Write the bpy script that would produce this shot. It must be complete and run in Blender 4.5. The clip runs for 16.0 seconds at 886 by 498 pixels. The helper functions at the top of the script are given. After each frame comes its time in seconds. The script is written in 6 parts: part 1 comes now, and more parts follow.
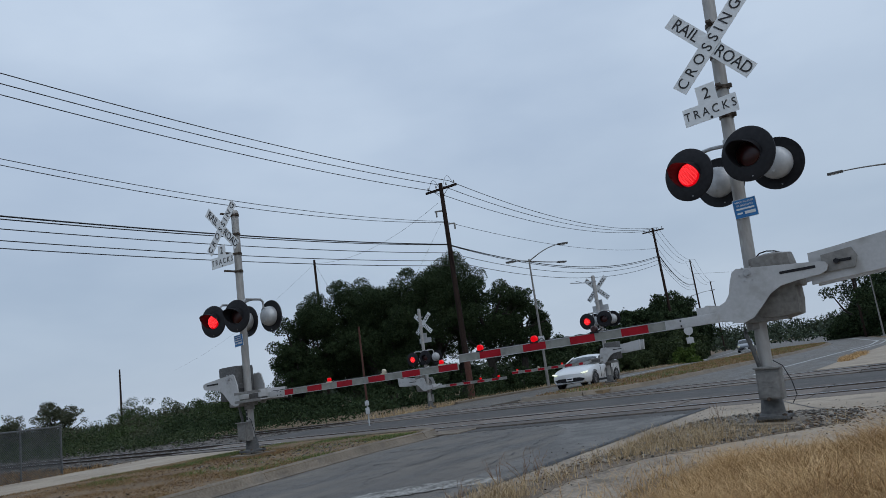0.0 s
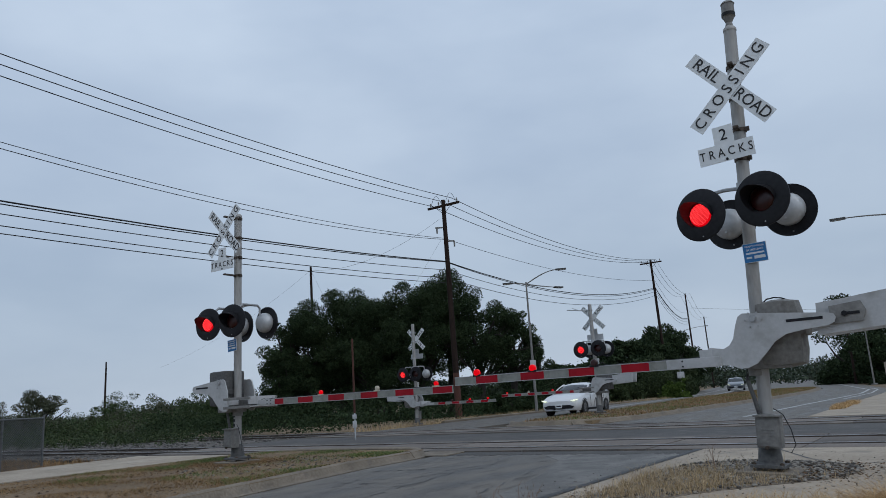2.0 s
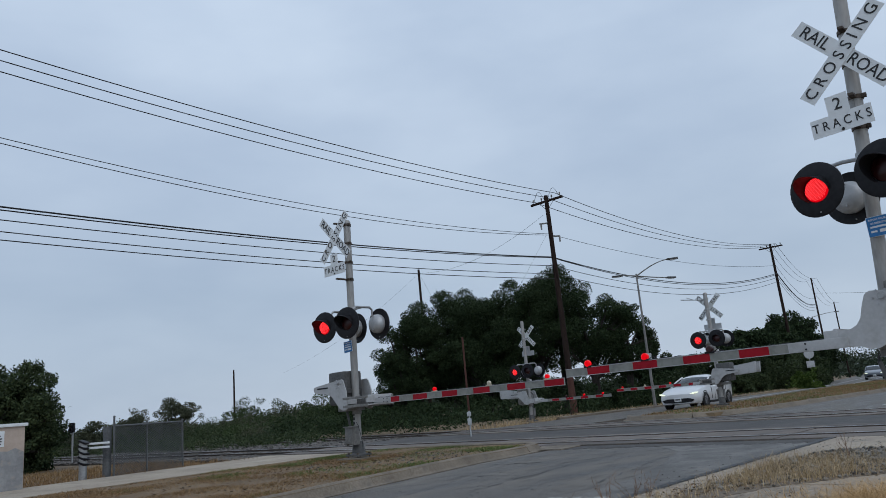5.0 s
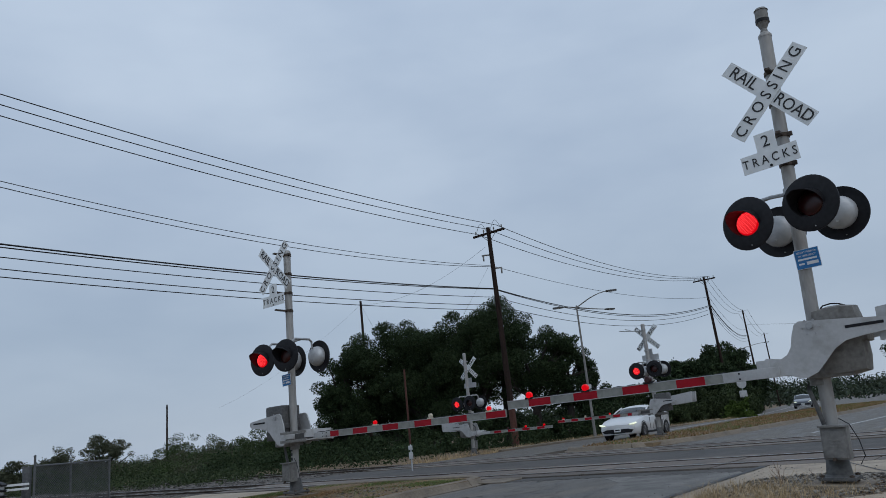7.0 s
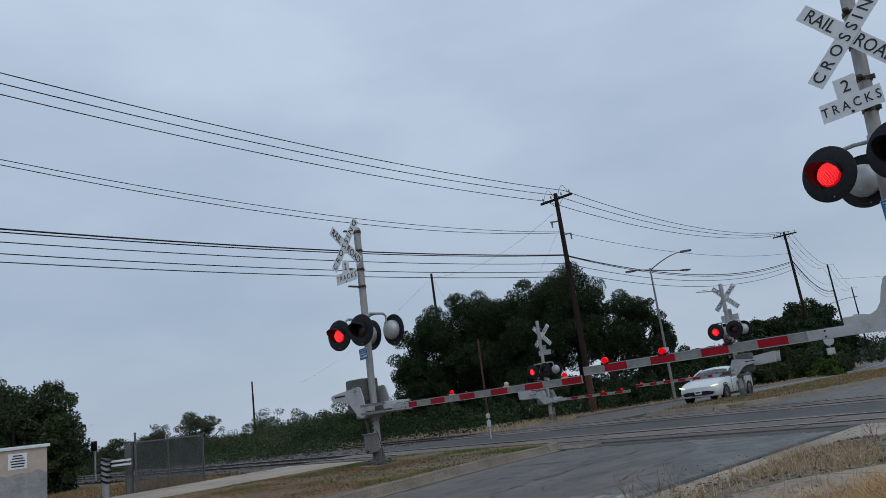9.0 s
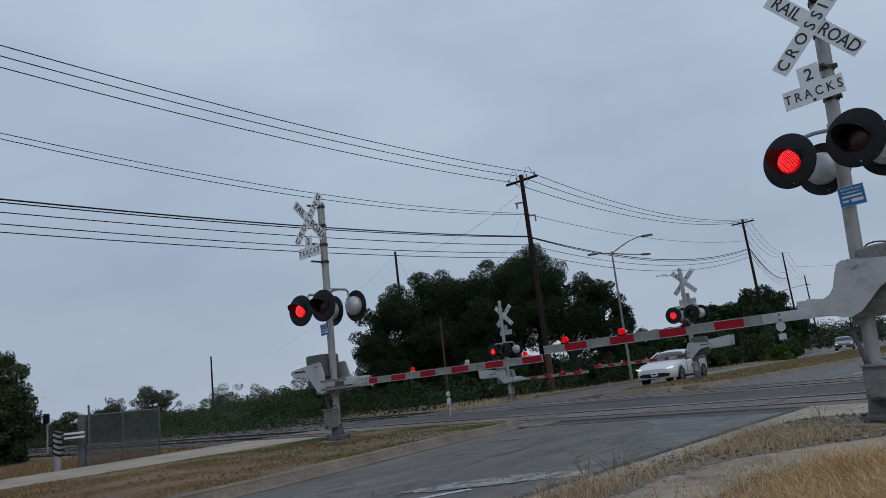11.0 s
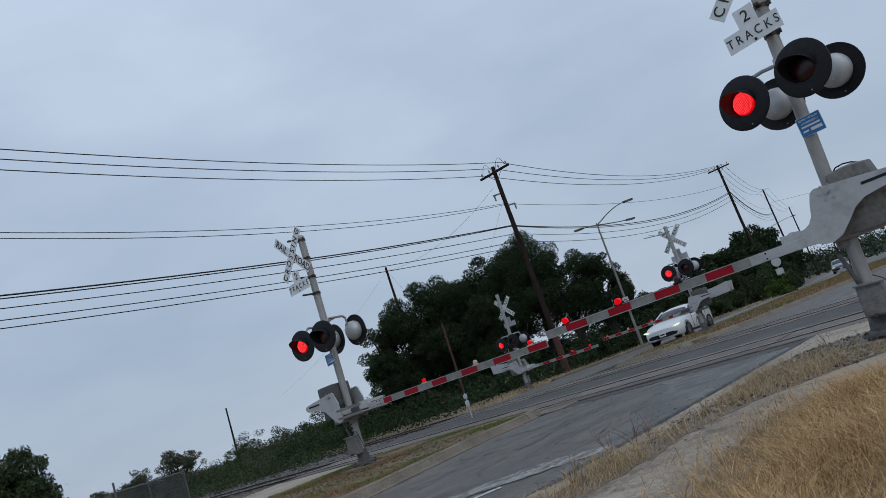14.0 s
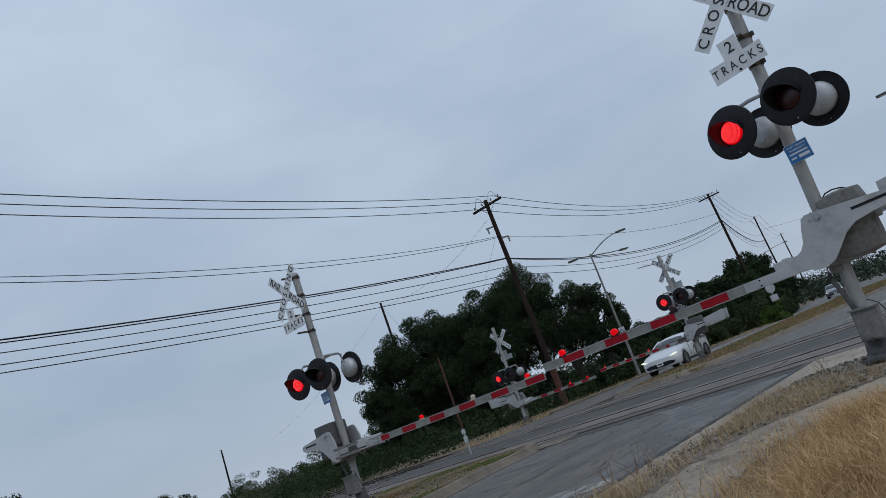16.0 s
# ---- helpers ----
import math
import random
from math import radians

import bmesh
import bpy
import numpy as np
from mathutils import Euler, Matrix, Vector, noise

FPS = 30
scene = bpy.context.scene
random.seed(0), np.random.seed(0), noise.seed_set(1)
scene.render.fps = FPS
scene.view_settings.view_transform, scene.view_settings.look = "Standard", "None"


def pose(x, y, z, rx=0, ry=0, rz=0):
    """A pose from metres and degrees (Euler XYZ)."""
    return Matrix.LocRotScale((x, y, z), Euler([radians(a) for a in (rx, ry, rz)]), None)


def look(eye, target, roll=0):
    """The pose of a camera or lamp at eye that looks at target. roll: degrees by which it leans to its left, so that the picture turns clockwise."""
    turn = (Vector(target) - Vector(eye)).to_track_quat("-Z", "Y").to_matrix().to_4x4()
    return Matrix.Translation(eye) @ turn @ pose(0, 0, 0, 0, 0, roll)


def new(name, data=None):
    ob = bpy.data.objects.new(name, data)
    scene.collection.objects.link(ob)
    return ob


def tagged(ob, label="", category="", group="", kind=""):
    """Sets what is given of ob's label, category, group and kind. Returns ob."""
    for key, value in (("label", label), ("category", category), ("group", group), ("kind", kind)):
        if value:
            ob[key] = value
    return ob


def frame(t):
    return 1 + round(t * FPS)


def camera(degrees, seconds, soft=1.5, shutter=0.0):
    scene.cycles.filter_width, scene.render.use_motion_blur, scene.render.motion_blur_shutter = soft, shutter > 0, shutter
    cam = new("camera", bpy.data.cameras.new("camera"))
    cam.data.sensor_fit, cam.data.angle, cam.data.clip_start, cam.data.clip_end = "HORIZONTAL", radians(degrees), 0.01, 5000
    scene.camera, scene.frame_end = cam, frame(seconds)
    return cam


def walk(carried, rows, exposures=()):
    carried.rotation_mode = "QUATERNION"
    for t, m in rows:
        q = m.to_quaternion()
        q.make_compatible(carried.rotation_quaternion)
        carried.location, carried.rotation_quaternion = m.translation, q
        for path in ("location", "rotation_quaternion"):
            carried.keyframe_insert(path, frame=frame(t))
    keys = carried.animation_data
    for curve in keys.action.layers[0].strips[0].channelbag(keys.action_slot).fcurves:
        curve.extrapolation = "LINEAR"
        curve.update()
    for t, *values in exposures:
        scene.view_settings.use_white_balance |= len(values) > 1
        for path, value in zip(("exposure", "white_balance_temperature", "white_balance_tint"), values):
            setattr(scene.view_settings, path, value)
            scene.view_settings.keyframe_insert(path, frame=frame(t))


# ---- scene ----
cam = camera(63.19, 16.0, soft=0.7)
PATH = [
    (0.0, pose(0.038, -0.012, 0.960, 100.63, 7.57, 1.84)),
    (0.5, pose(0.038, 0.006, 0.971, 100.60, 4.60, 4.33)),
    (1.0, pose(0.050, 0.024, 1.009, 101.04, 4.57, 2.81)),
    (1.5, pose(0.032, 0.024, 1.035, 100.31, 4.63, -0.85)),
    (2.0, pose(-0.067, 0.046, 1.058, 101.76, 3.46, 0.75)),
    (2.5, pose(-0.071, 0.036, 0.985, 100.68, 2.04, 3.31)),
    (3.0, pose(-0.003, -0.061, 0.987, 104.18, 3.56, 6.68)),
    (3.5, pose(-0.051, -0.073, 0.976, 103.40, 3.81, 8.60)),
    (6.0, pose(-0.031, -0.032, 0.972, 102.32, 5.10, 9.60)),
    (6.5, pose(-0.034, -0.007, 0.978, 104.63, 4.95, 4.22)),
    (7.0, pose(-0.033, -0.000, 0.976, 104.47, 5.59, 5.13)),
    (7.5, pose(-0.024, -0.010, 0.975, 102.87, 6.77, 8.34)),
    (8.0, pose(-0.020, -0.014, 0.979, 102.65, 7.37, 10.18)),
    (8.5, pose(-0.023, -0.023, 0.979, 102.99, 7.17, 11.18)),
    (11.0, pose(-0.038, 0.028, 0.949, 100.78, 6.33, 8.04)),
    (11.5, pose(0.001, 0.039, 0.957, 100.98, 9.74, 3.47)),
    (12.0, pose(0.020, 0.014, 0.959, 99.39, 12.11, 4.86)),
    (12.5, pose(0.041, 0.015, 0.961, 99.89, 15.29, 8.84)),
    (13.0, pose(0.044, 0.010, 0.957, 100.38, 16.91, 9.91)),
    (13.5, pose(0.043, 0.006, 0.955, 100.79, 17.88, 10.25)),
    (14.0, pose(0.044, -0.006, 0.958, 101.44, 18.04, 9.50)),
    (14.5, pose(0.049, 0.020, 0.961, 102.42, 18.10, 7.95)),
    (15.0, pose(0.056, 0.012, 0.960, 102.88, 18.86, 7.68)),
    (15.5, pose(0.046, 0.011, 0.963, 103.38, 19.11, 8.15)),
    (16.0, pose(0.042, -0.006, 0.962, 104.10, 19.44, 9.33)),
]
walk(cam, PATH, [(0.0, 0.06), (0.5, 0.09), (1.5, 0.03), (2.5, 0.06), (3.0, -0.12), (3.5, 0.06), (6.0, 0.10), (6.5, -0.05), (7.0, -0.06), (8.5, 0.0), (11.0, -0.15), (11.5, -0.03), (12.0, 0.12), (13.0, 0.06), (14.0, 0.0), (16.0, -0.07)])

# ---- sky and light: an even overcast ----
world = bpy.data.worlds.new("overcast_sky")
scene.world = world
world.use_nodes = True
wn, wl = world.node_tree.nodes, world.node_tree.links
wn.clear()
w_out = wn.new("ShaderNodeOutputWorld")
w_bg = wn.new("ShaderNodeBackground")
w_sky = wn.new("ShaderNodeTexSky")
w_sky.sky_type = "NISHITA"
w_sky.sun_disc = False
w_sky.sun_elevation, w_sky.sun_rotation = radians(42), radians(150)
w_gain = wn.new("ShaderNodeMix")
w_gain.data_type, w_gain.blend_type = "RGBA", "MULTIPLY"
w_gain.inputs[0].default_value = 1.0
w_gain.inputs[7].default_value = (0.09, 0.09, 0.09, 1)
w_co = wn.new("ShaderNodeTexCoord")
w_map = wn.new("ShaderNodeMapping")
w_map.inputs["Scale"].default_value = (1.0, 1.0, 2.6)
w_n = wn.new("ShaderNodeTexNoise")
w_n.inputs["Scale"].default_value, w_n.inputs["Detail"].default_value, w_n.inputs["Roughness"].default_value = 1.6, 5.0, 0.5
w_r = wn.new("ShaderNodeValToRGB")
w_r.color_ramp.elements[0].position, w_r.color_ramp.elements[0].color = 0.35, (0.355, 0.455, 0.603, 1)
w_r.color_ramp.elements[1].position, w_r.color_ramp.elements[1].color = 0.67, (0.505, 0.61, 0.746, 1)
w_mix = wn.new("ShaderNodeMix")
w_mix.data_type = "RGBA"
w_mix.inputs[0].default_value = 0.94
wl.new(w_co.outputs["Generated"], w_map.inputs["Vector"])
wl.new(w_map.outputs["Vector"], w_n.inputs["Vector"])
wl.new(w_n.outputs["Fac"], w_r.inputs["Fac"])
w_sep = wn.new("ShaderNodeSeparateXYZ")
wl.new(w_co.outputs["Generated"], w_sep.inputs["Vector"])
w_h = wn.new("ShaderNodeValToRGB")
w_h.color_ramp.elements[0].position, w_h.color_ramp.elements[0].color = 0.0, (1.07, 1.025, 0.985, 1)
w_h.color_ramp.elements[1].position, w_h.color_ramp.elements[1].color = 0.62, (1.24, 1.21, 1.19, 1)
for w_p, w_c in ((0.05, (0.98, 0.95, 0.925, 1)), (0.16, (0.84, 0.85, 0.86, 1)), (0.32, (0.97, 0.97, 0.98, 1))):
    w_e = w_h.color_ramp.elements.new(w_p)
    w_e.color = w_c
wl.new(w_sep.outputs["Z"], w_h.inputs["Fac"])
w_grad = wn.new("ShaderNodeMix")
w_grad.data_type, w_grad.blend_type = "RGBA", "MULTIPLY"
w_grad.inputs[0].default_value = 1.0
wl.new(w_sky.outputs["Color"], w_gain.inputs[6])
wl.new(w_gain.outputs[2], w_mix.inputs[6])
wl.new(w_r.outputs["Color"], w_grad.inputs[6])
wl.new(w_h.outputs["Color"], w_grad.inputs[7])
wl.new(w_grad.outputs[2], w_mix.inputs[7])
wl.new(w_mix.outputs[2], w_bg.inputs["Color"])
w_bg.inputs["Strength"].default_value = 1.0
wl.new(w_bg.outputs["Background"], w_out.inputs["Surface"])

sun_data = bpy.data.lights.new("sun", "SUN")
sun_data.energy, sun_data.angle, sun_data.color = 0.5, radians(40), (1.0, 0.97, 0.93)
sun = new("sun", sun_data)
sun.matrix_world = look((20, -30, 40), (0, 0, 0))

# ---- helpers of this scene ----
TURN = 34.8
UX, UY = math.sin(radians(TURN)), math.cos(radians(TURN))


def W(a, b, z=0.0):
    """A place a metres along the road and b metres to its right."""
    return Vector((a * UX + b * UY, a * UY - b * UX, z))


def node_mat(name, c1, c2, rough=0.8, metal=0.0, fine=30.0, coarse=2.0, bump=0.2, dist=0.01, c3=None, spread=0.5, per_object=0.0, stretch=(1, 1, 1), per_island=0.0, spec=0.5, along=None):
    """A surface whose colour drifts from c1 to c2 at two sizes, with stains of c3 and fine relief."""
    m = bpy.data.materials.new(name)
    m.use_nodes = True
    n, l = m.node_tree.nodes, m.node_tree.links
    bsdf = n["Principled BSDF"]
    co = n.new("ShaderNodeTexCoord")
    mp = n.new("ShaderNodeMapping")
    mp.inputs["Scale"].default_value = stretch
    if along:
        mp.vector_type = "TEXTURE"
        mp.inputs["Rotation"].default_value, mp.inputs["Scale"].default_value = (0, 0, radians(-TURN)), along
    bsdf.inputs["Specular IOR Level"].default_value = spec
    l.new(co.outputs["Object"], mp.inputs["Vector"])
    na, nb = n.new("ShaderNodeTexNoise"), n.new("ShaderNodeTexNoise")
    na.inputs["Scale"].default_value, na.inputs["Detail"].default_value = fine, 4
    nb.inputs["Scale"].default_value, nb.inputs["Detail"].default_value = coarse, 5
    l.new(co.outputs["Object"] if along else mp.outputs["Vector"], na.inputs["Vector"])
    l.new(mp.outputs["Vector"], nb.inputs["Vector"])
    add = n.new("ShaderNodeMath")
    add.operation = "MULTIPLY_ADD"
    l.new(na.outputs["Fac"], add.inputs[0])
    add.inputs[1].default_value = 0.5
    half = n.new("ShaderNodeMath")
    half.operation = "MULTIPLY"
    half.inputs[1].default_value = 0.5
    l.new(nb.outputs["Fac"], half.inputs[0])
    l.new(half.outputs[0], add.inputs[2])
    val = add.outputs[0]
    if per_object or per_island:
        src = n.new("ShaderNodeObjectInfo").outputs["Random"] if per_object else n.new("ShaderNodeNewGeometry").outputs["Random Per Island"]
        sh = n.new("ShaderNodeMath")
        sh.operation = "MULTIPLY_ADD"
        k = per_object or per_island
        l.new(src, sh.inputs[0])
        sh.inputs[1].default_value = k
        off = n.new("ShaderNodeMath")
        off.operation = "ADD"
        off.inputs[1].default_value = -k / 2
        l.new(val, off.inputs[0])
        l.new(off.outputs[0], sh.inputs[2])
        val = sh.outputs[0]
    ramp = n.new("ShaderNodeValToRGB")
    e = ramp.color_ramp.elements
    e[0].position, e[0].color = 0.5 - spread / 2 * 0.6, (*c1, 1)
    e[1].position, e[1].color = 0.5 + spread / 2 * 0.6, (*c2, 1)
    l.new(val, ramp.inputs["Fac"])
    col = ramp.outputs["Color"]
    if c3:
        nc = n.new("ShaderNodeTexNoise")
        nc.inputs["Scale"].default_value, nc.inputs["Detail"].default_value = coarse * 2.7, 6
        l.new(mp.outputs["Vector"], nc.inputs["Vector"])
        r2 = n.new("ShaderNodeValToRGB")
        r2.color_ramp.elements[0].position, r2.color_ramp.elements[0].color = 0.54, (0, 0, 0, 1)
        r2.color_ramp.elements[1].position, r2.color_ramp.elements[1].color = 0.70, (0.8, 0.8, 0.8, 1)
        l.new(nc.outputs["Fac"], r2.inputs["Fac"])
        mx = n.new("ShaderNodeMix")
        mx.data_type = "RGBA"
        l.new(r2.outputs["Color"], mx.inputs[0])
        l.new(col, mx.inputs[6])
        mx.inputs[7].default_value = (*c3, 1)
        col = mx.outputs[2]
    l.new(col, bsdf.inputs["Base Color"])
    bsdf.inputs["Roughness"].default_value, bsdf.inputs["Metallic"].default_value = rough, metal
    if along:
        rr = n.new("ShaderNodeMapRange")
        rr.inputs["From Min"].default_value, rr.inputs["From Max"].default_value = 0.35, 0.65
        rr.inputs["To Min"].default_value, rr.inputs["To Max"].default_value = rough - 0.16, rough + 0.14
        l.new(nb.outputs["Fac"], rr.inputs["Value"])
        l.new(rr.outputs["Result"], bsdf.inputs["Roughness"])
    if bump:
        bp = n.new("ShaderNodeBump")
        bp.inputs["Strength"].default_value, bp.inputs["Distance"].default_value = bump, dist
        l.new(na.outputs["Fac"], bp.inputs["Height"])
        l.new(bp.outputs["Normal"], bsdf.inputs["Normal"])
    return m


def glow_mat(name, colour, strength, base=None):
    m = bpy.data.materials.new(name)
    m.use_nodes = True
    b = m.node_tree.nodes["Principled BSDF"]
    b.inputs["Base Color"].default_value = (*(base or colour), 1)
    b.inputs["Emission Color"].default_value = (*colour, 1)
    b.inputs["Emission Strength"].default_value = strength
    b.inputs["Roughness"].default_value = 0.35
    b.inputs["Specular IOR Level"].default_value = 0.12
    return m


M_ASPHALT = node_mat("asphalt", (0.052, 0.045, 0.038), (0.185, 0.166, 0.142), 0.60, fine=70, coarse=1.5, bump=1.0, dist=0.010, c3=(0.060, 0.053, 0.046), spread=0.36, spec=0.4, along=(0.7, 3.2, 1.0))
M_ASPHALT_DARK = node_mat("dark_asphalt", (0.030, 0.027, 0.025), (0.075, 0.066, 0.058), 0.72, fine=50, coarse=0.8, bump=0.5, c3=(0.095, 0.085, 0.075))
M_SEAL = node_mat("crack_sealant", (0.012, 0.012, 0.013), (0.03, 0.03, 0.03), 0.6, fine=30, coarse=3, bump=0.2)
M_CONC = node_mat("concrete", (0.165, 0.132, 0.099), (0.39, 0.325, 0.252), 0.88, fine=28, coarse=1.6, bump=0.6, c3=(0.10, 0.083, 0.064), spread=0.4)
M_CONC_PALE = node_mat("pale_concrete", (0.26, 0.21, 0.157), (0.43, 0.36, 0.28), 0.88, fine=28, coarse=0.7, bump=0.4, c3=(0.22, 0.19, 0.155))
M_CURB = node_mat("curb_concrete", (0.11, 0.087, 0.063), (0.25, 0.207, 0.158), 0.9, fine=30, coarse=1.6, bump=0.4, c3=(0.12, 0.105, 0.09))
M_PANEL = node_mat("crossing_panel_concrete", (0.085, 0.069, 0.058), (0.20, 0.166, 0.14), 0.85, fine=40, coarse=0.8, bump=0.3, c3=(0.09, 0.085, 0.08), per_object=0.25)
M_PAINT = node_mat("worn_road_paint", (0.32, 0.33, 0.34), (0.62, 0.62, 0.60), 0.75, fine=25, coarse=5, bump=0.2, c3=(0.12, 0.12, 0.13))
M_SOIL = node_mat("dry_verge_soil", (0.10, 0.070, 0.040), (0.25, 0.178, 0.105), 0.95, fine=14, coarse=0.6, bump=0.8, dist=0.03, c3=(0.11, 0.075, 0.045))
M_BARE = node_mat("bare_gravel_soil", (0.12, 0.095, 0.07), (0.26, 0.21, 0.16), 0.95, fine=30, coarse=1.5, bump=0.8, dist=0.02)
M_BALLAST = node_mat("ballast", (0.04, 0.035, 0.031), (0.14, 0.125, 0.11), 0.95, fine=9, coarse=1.0, bump=1.0, dist=0.06)
M_STONE = node_mat("gravel_stone", (0.075, 0.066, 0.057), (0.27, 0.245, 0.21), 0.9, fine=8, coarse=2, bump=0.3, per_island=0.8)
M_BALLASTSTONE = node_mat("ballast_stone", (0.04, 0.036, 0.033), (0.17, 0.152, 0.135), 0.9, fine=8, coarse=2, bump=0.3, per_island=0.8)
M_STRAW = node_mat("pale_straw_blades", (0.30, 0.21, 0.11), (0.55, 0.415, 0.245), 0.85, fine=6, coarse=0.9, bump=0, per_island=0.8)
M_RAIL = node_mat("rail_steel", (0.05, 0.038, 0.03), (0.13, 0.10, 0.08), 0.55, 0.7, fine=20, coarse=2, bump=0.2)
M_RAILTOP = node_mat("polished_rail_head", (0.30, 0.30, 0.31), (0.48, 0.48, 0.49), 0.3, 1.0, fine=20, coarse=2, bump=0.05)
M_TIE = node_mat("creosoted_timber", (0.04, 0.032, 0.026), (0.09, 0.074, 0.062), 0.95, fine=25, coarse=3, bump=0.6, stretch=(1, 6, 6))
M_ALU = node_mat("weathered_aluminium", (0.28, 0.272, 0.258), (0.43, 0.42, 0.405), 0.6, 0.2, fine=18, coarse=3.2, bump=0.08, c3=(0.25, 0.235, 0.215), stretch=(1, 1, 0.25))
M_GALV = node_mat("galvanised_steel", (0.30, 0.305, 0.31), (0.46, 0.465, 0.47), 0.5, 0.5, fine=25, coarse=3, bump=0.08)
M_WHITEPLATE = node_mat("white_painted_steel", (0.37, 0.375, 0.38), (0.50, 0.505, 0.51), 0.55, 0.0, fine=30, coarse=1.7, bump=0.08, c3=(0.31, 0.305, 0.295), spread=0.8)
M_CAST = node_mat("grey_cast_housing", (0.15, 0.146, 0.138), (0.265, 0.258, 0.245), 0.65, 0.1, fine=22, coarse=2.2, bump=0.25, c3=(0.13, 0.125, 0.12))
M_MACHINE = node_mat("weathered_gate_machine", (0.115, 0.108, 0.098), (0.225, 0.215, 0.198), 0.62, 0.1, fine=22, coarse=2.6, bump=0.2, c3=(0.085, 0.076, 0.066))
M_CASTDARK = node_mat("dark_cast_housing", (0.05, 0.05, 0.05), (0.125, 0.123, 0.12), 0.65, 0.1, fine=22, coarse=2.2, bump=0.25)
M_SIGN = node_mat("white_sign_sheeting", (0.66, 0.69, 0.70), (0.80, 0.82, 0.83), 0.45, fine=8, coarse=2.5, bump=0.02)
M_SIGNBACK = node_mat("sign_back", (0.38, 0.39, 0.40), (0.5, 0.51, 0.52), 0.45, 0.5, fine=8, coarse=2, bump=0.03)
M_LETTER = node_mat("black_lettering", (0.012, 0.012, 0.014), (0.03, 0.03, 0.032), 0.6, fine=30, coarse=3, bump=0)
M_BLUE = node_mat("blue_sign", (0.012, 0.15, 0.40), (0.025, 0.21, 0.52), 0.4, fine=10, coarse=3, bump=0.02)
M_BLACK = node_mat("black_painted_metal", (0.006, 0.006, 0.008), (0.018, 0.018, 0.021), 0.5, fine=20, coarse=3, bump=0.06)
M_SILVER = node_mat("grey_lamp_housing", (0.40, 0.415, 0.43), (0.56, 0.57, 0.58), 0.5, 0.3, fine=14, coarse=4, bump=0.06)
M_RED = node_mat("red_reflective_tape", (0.28, 0.004, 0.012), (0.38, 0.007, 0.018), 0.45, fine=12, coarse=4, bump=0.02, spec=0.2)
M_GREYTAPE = node_mat("grey_white_reflective_tape", (0.19, 0.193, 0.175), (0.28, 0.283, 0.255), 0.5, fine=12, coarse=4, bump=0.03, c3=(0.17, 0.17, 0.155))
M_REDLENS = node_mat("unlit_red_lens", (0.016, 0.001, 0.001), (0.04, 0.002, 0.002), 0.35, fine=30, coarse=4, bump=0.1)
M_LIT = glow_mat("lit_red_leds", (1.0, 0.0, 0.008), 0.6, (0.12, 0.0, 0.0))
M_LITDOT = glow_mat("red_led_points", (1.0, 0.07, 0.08), 1.4, (0.2, 0.0, 0.0))
M_BLACK.node_tree.nodes["Principled BSDF"].inputs["Specular IOR Level"].default_value = 0.25
M_AMBERBODY = node_mat("yellowed_lamp_body", (0.45, 0.40, 0.30), (0.58, 0.53, 0.42), 0.5, fine=20, coarse=5, bump=0.05)
M_POLE = node_mat("dark_utility_pole_wood", (0.014, 0.010, 0.009), (0.045, 0.030, 0.025), 0.9, fine=12, coarse=1.5, bump=0.6, stretch=(6, 6, 1), spec=0.1)
M_POLE_RED = node_mat("reddish_pole_foot", (0.055, 0.020, 0.014), (0.11, 0.045, 0.032), 0.9, fine=12, coarse=1.5, bump=0.6, stretch=(6, 6, 1))
M_WIRE = node_mat("cable_sheath", (0.006, 0.006, 0.007), (0.014, 0.014, 0.016), 0.6, fine=20, coarse=2, bump=0)
M_BARK = node_mat("tree_bark", (0.013, 0.011, 0.009), (0.042, 0.035, 0.028), 0.95, fine=14, coarse=2, bump=0.8, dist=0.03, stretch=(4, 4, 1))
M_OAK = node_mat("oak_leaves", (0.016, 0.030, 0.013), (0.043, 0.064, 0.028), 0.8, fine=3, coarse=0.4, bump=0, per_island=0.45, spec=0.12)
M_SCRUB = node_mat("scrub_leaves", (0.026, 0.041, 0.018), (0.070, 0.092, 0.040), 0.65, fine=3, coarse=0.3, bump=0, per_island=0.4, spec=0.12)
# distance haze is mixed into this leaf colour: bluer and greyer than oak
M_FARLEAF = node_mat("hazed_far_wood_leaves", (0.024, 0.036, 0.023), (0.048, 0.063, 0.038), 0.7, fine=2, coarse=0.15, bump=0, per_island=0.6, spec=0.12)
M_HEDGE = node_mat("hedgerow_leaves", (0.026, 0.044, 0.017), (0.068, 0.098, 0.038), 0.7, fine=2, coarse=0.35, bump=0, per_island=0.3, spec=0.12)
M_HEDGEGREY = node_mat("greyish_hedgerow_leaves", (0.045, 0.053, 0.032), (0.105, 0.112, 0.070), 0.7, fine=2, coarse=0.35, bump=0, per_island=0.3, spec=0.12)
M_LITTER = node_mat("dead_leaf_litter", (0.05, 0.034, 0.022), (0.19, 0.115, 0.068), 0.95, fine=8, coarse=2, bump=0, per_island=0.8, spec=0.15)
M_LIGHTLEAF = node_mat("bright_bush_leaves", (0.040, 0.070, 0.014), (0.092, 0.135, 0.030), 0.65, fine=3, coarse=0.3, bump=0, per_island=0.7, spec=0.12)
M_STUBBLE = node_mat("grey_brown_stubble", (0.16, 0.095, 0.043), (0.33, 0.215, 0.11), 0.9, fine=6, coarse=0.9, bump=0, per_island=0.8, spec=0.15)
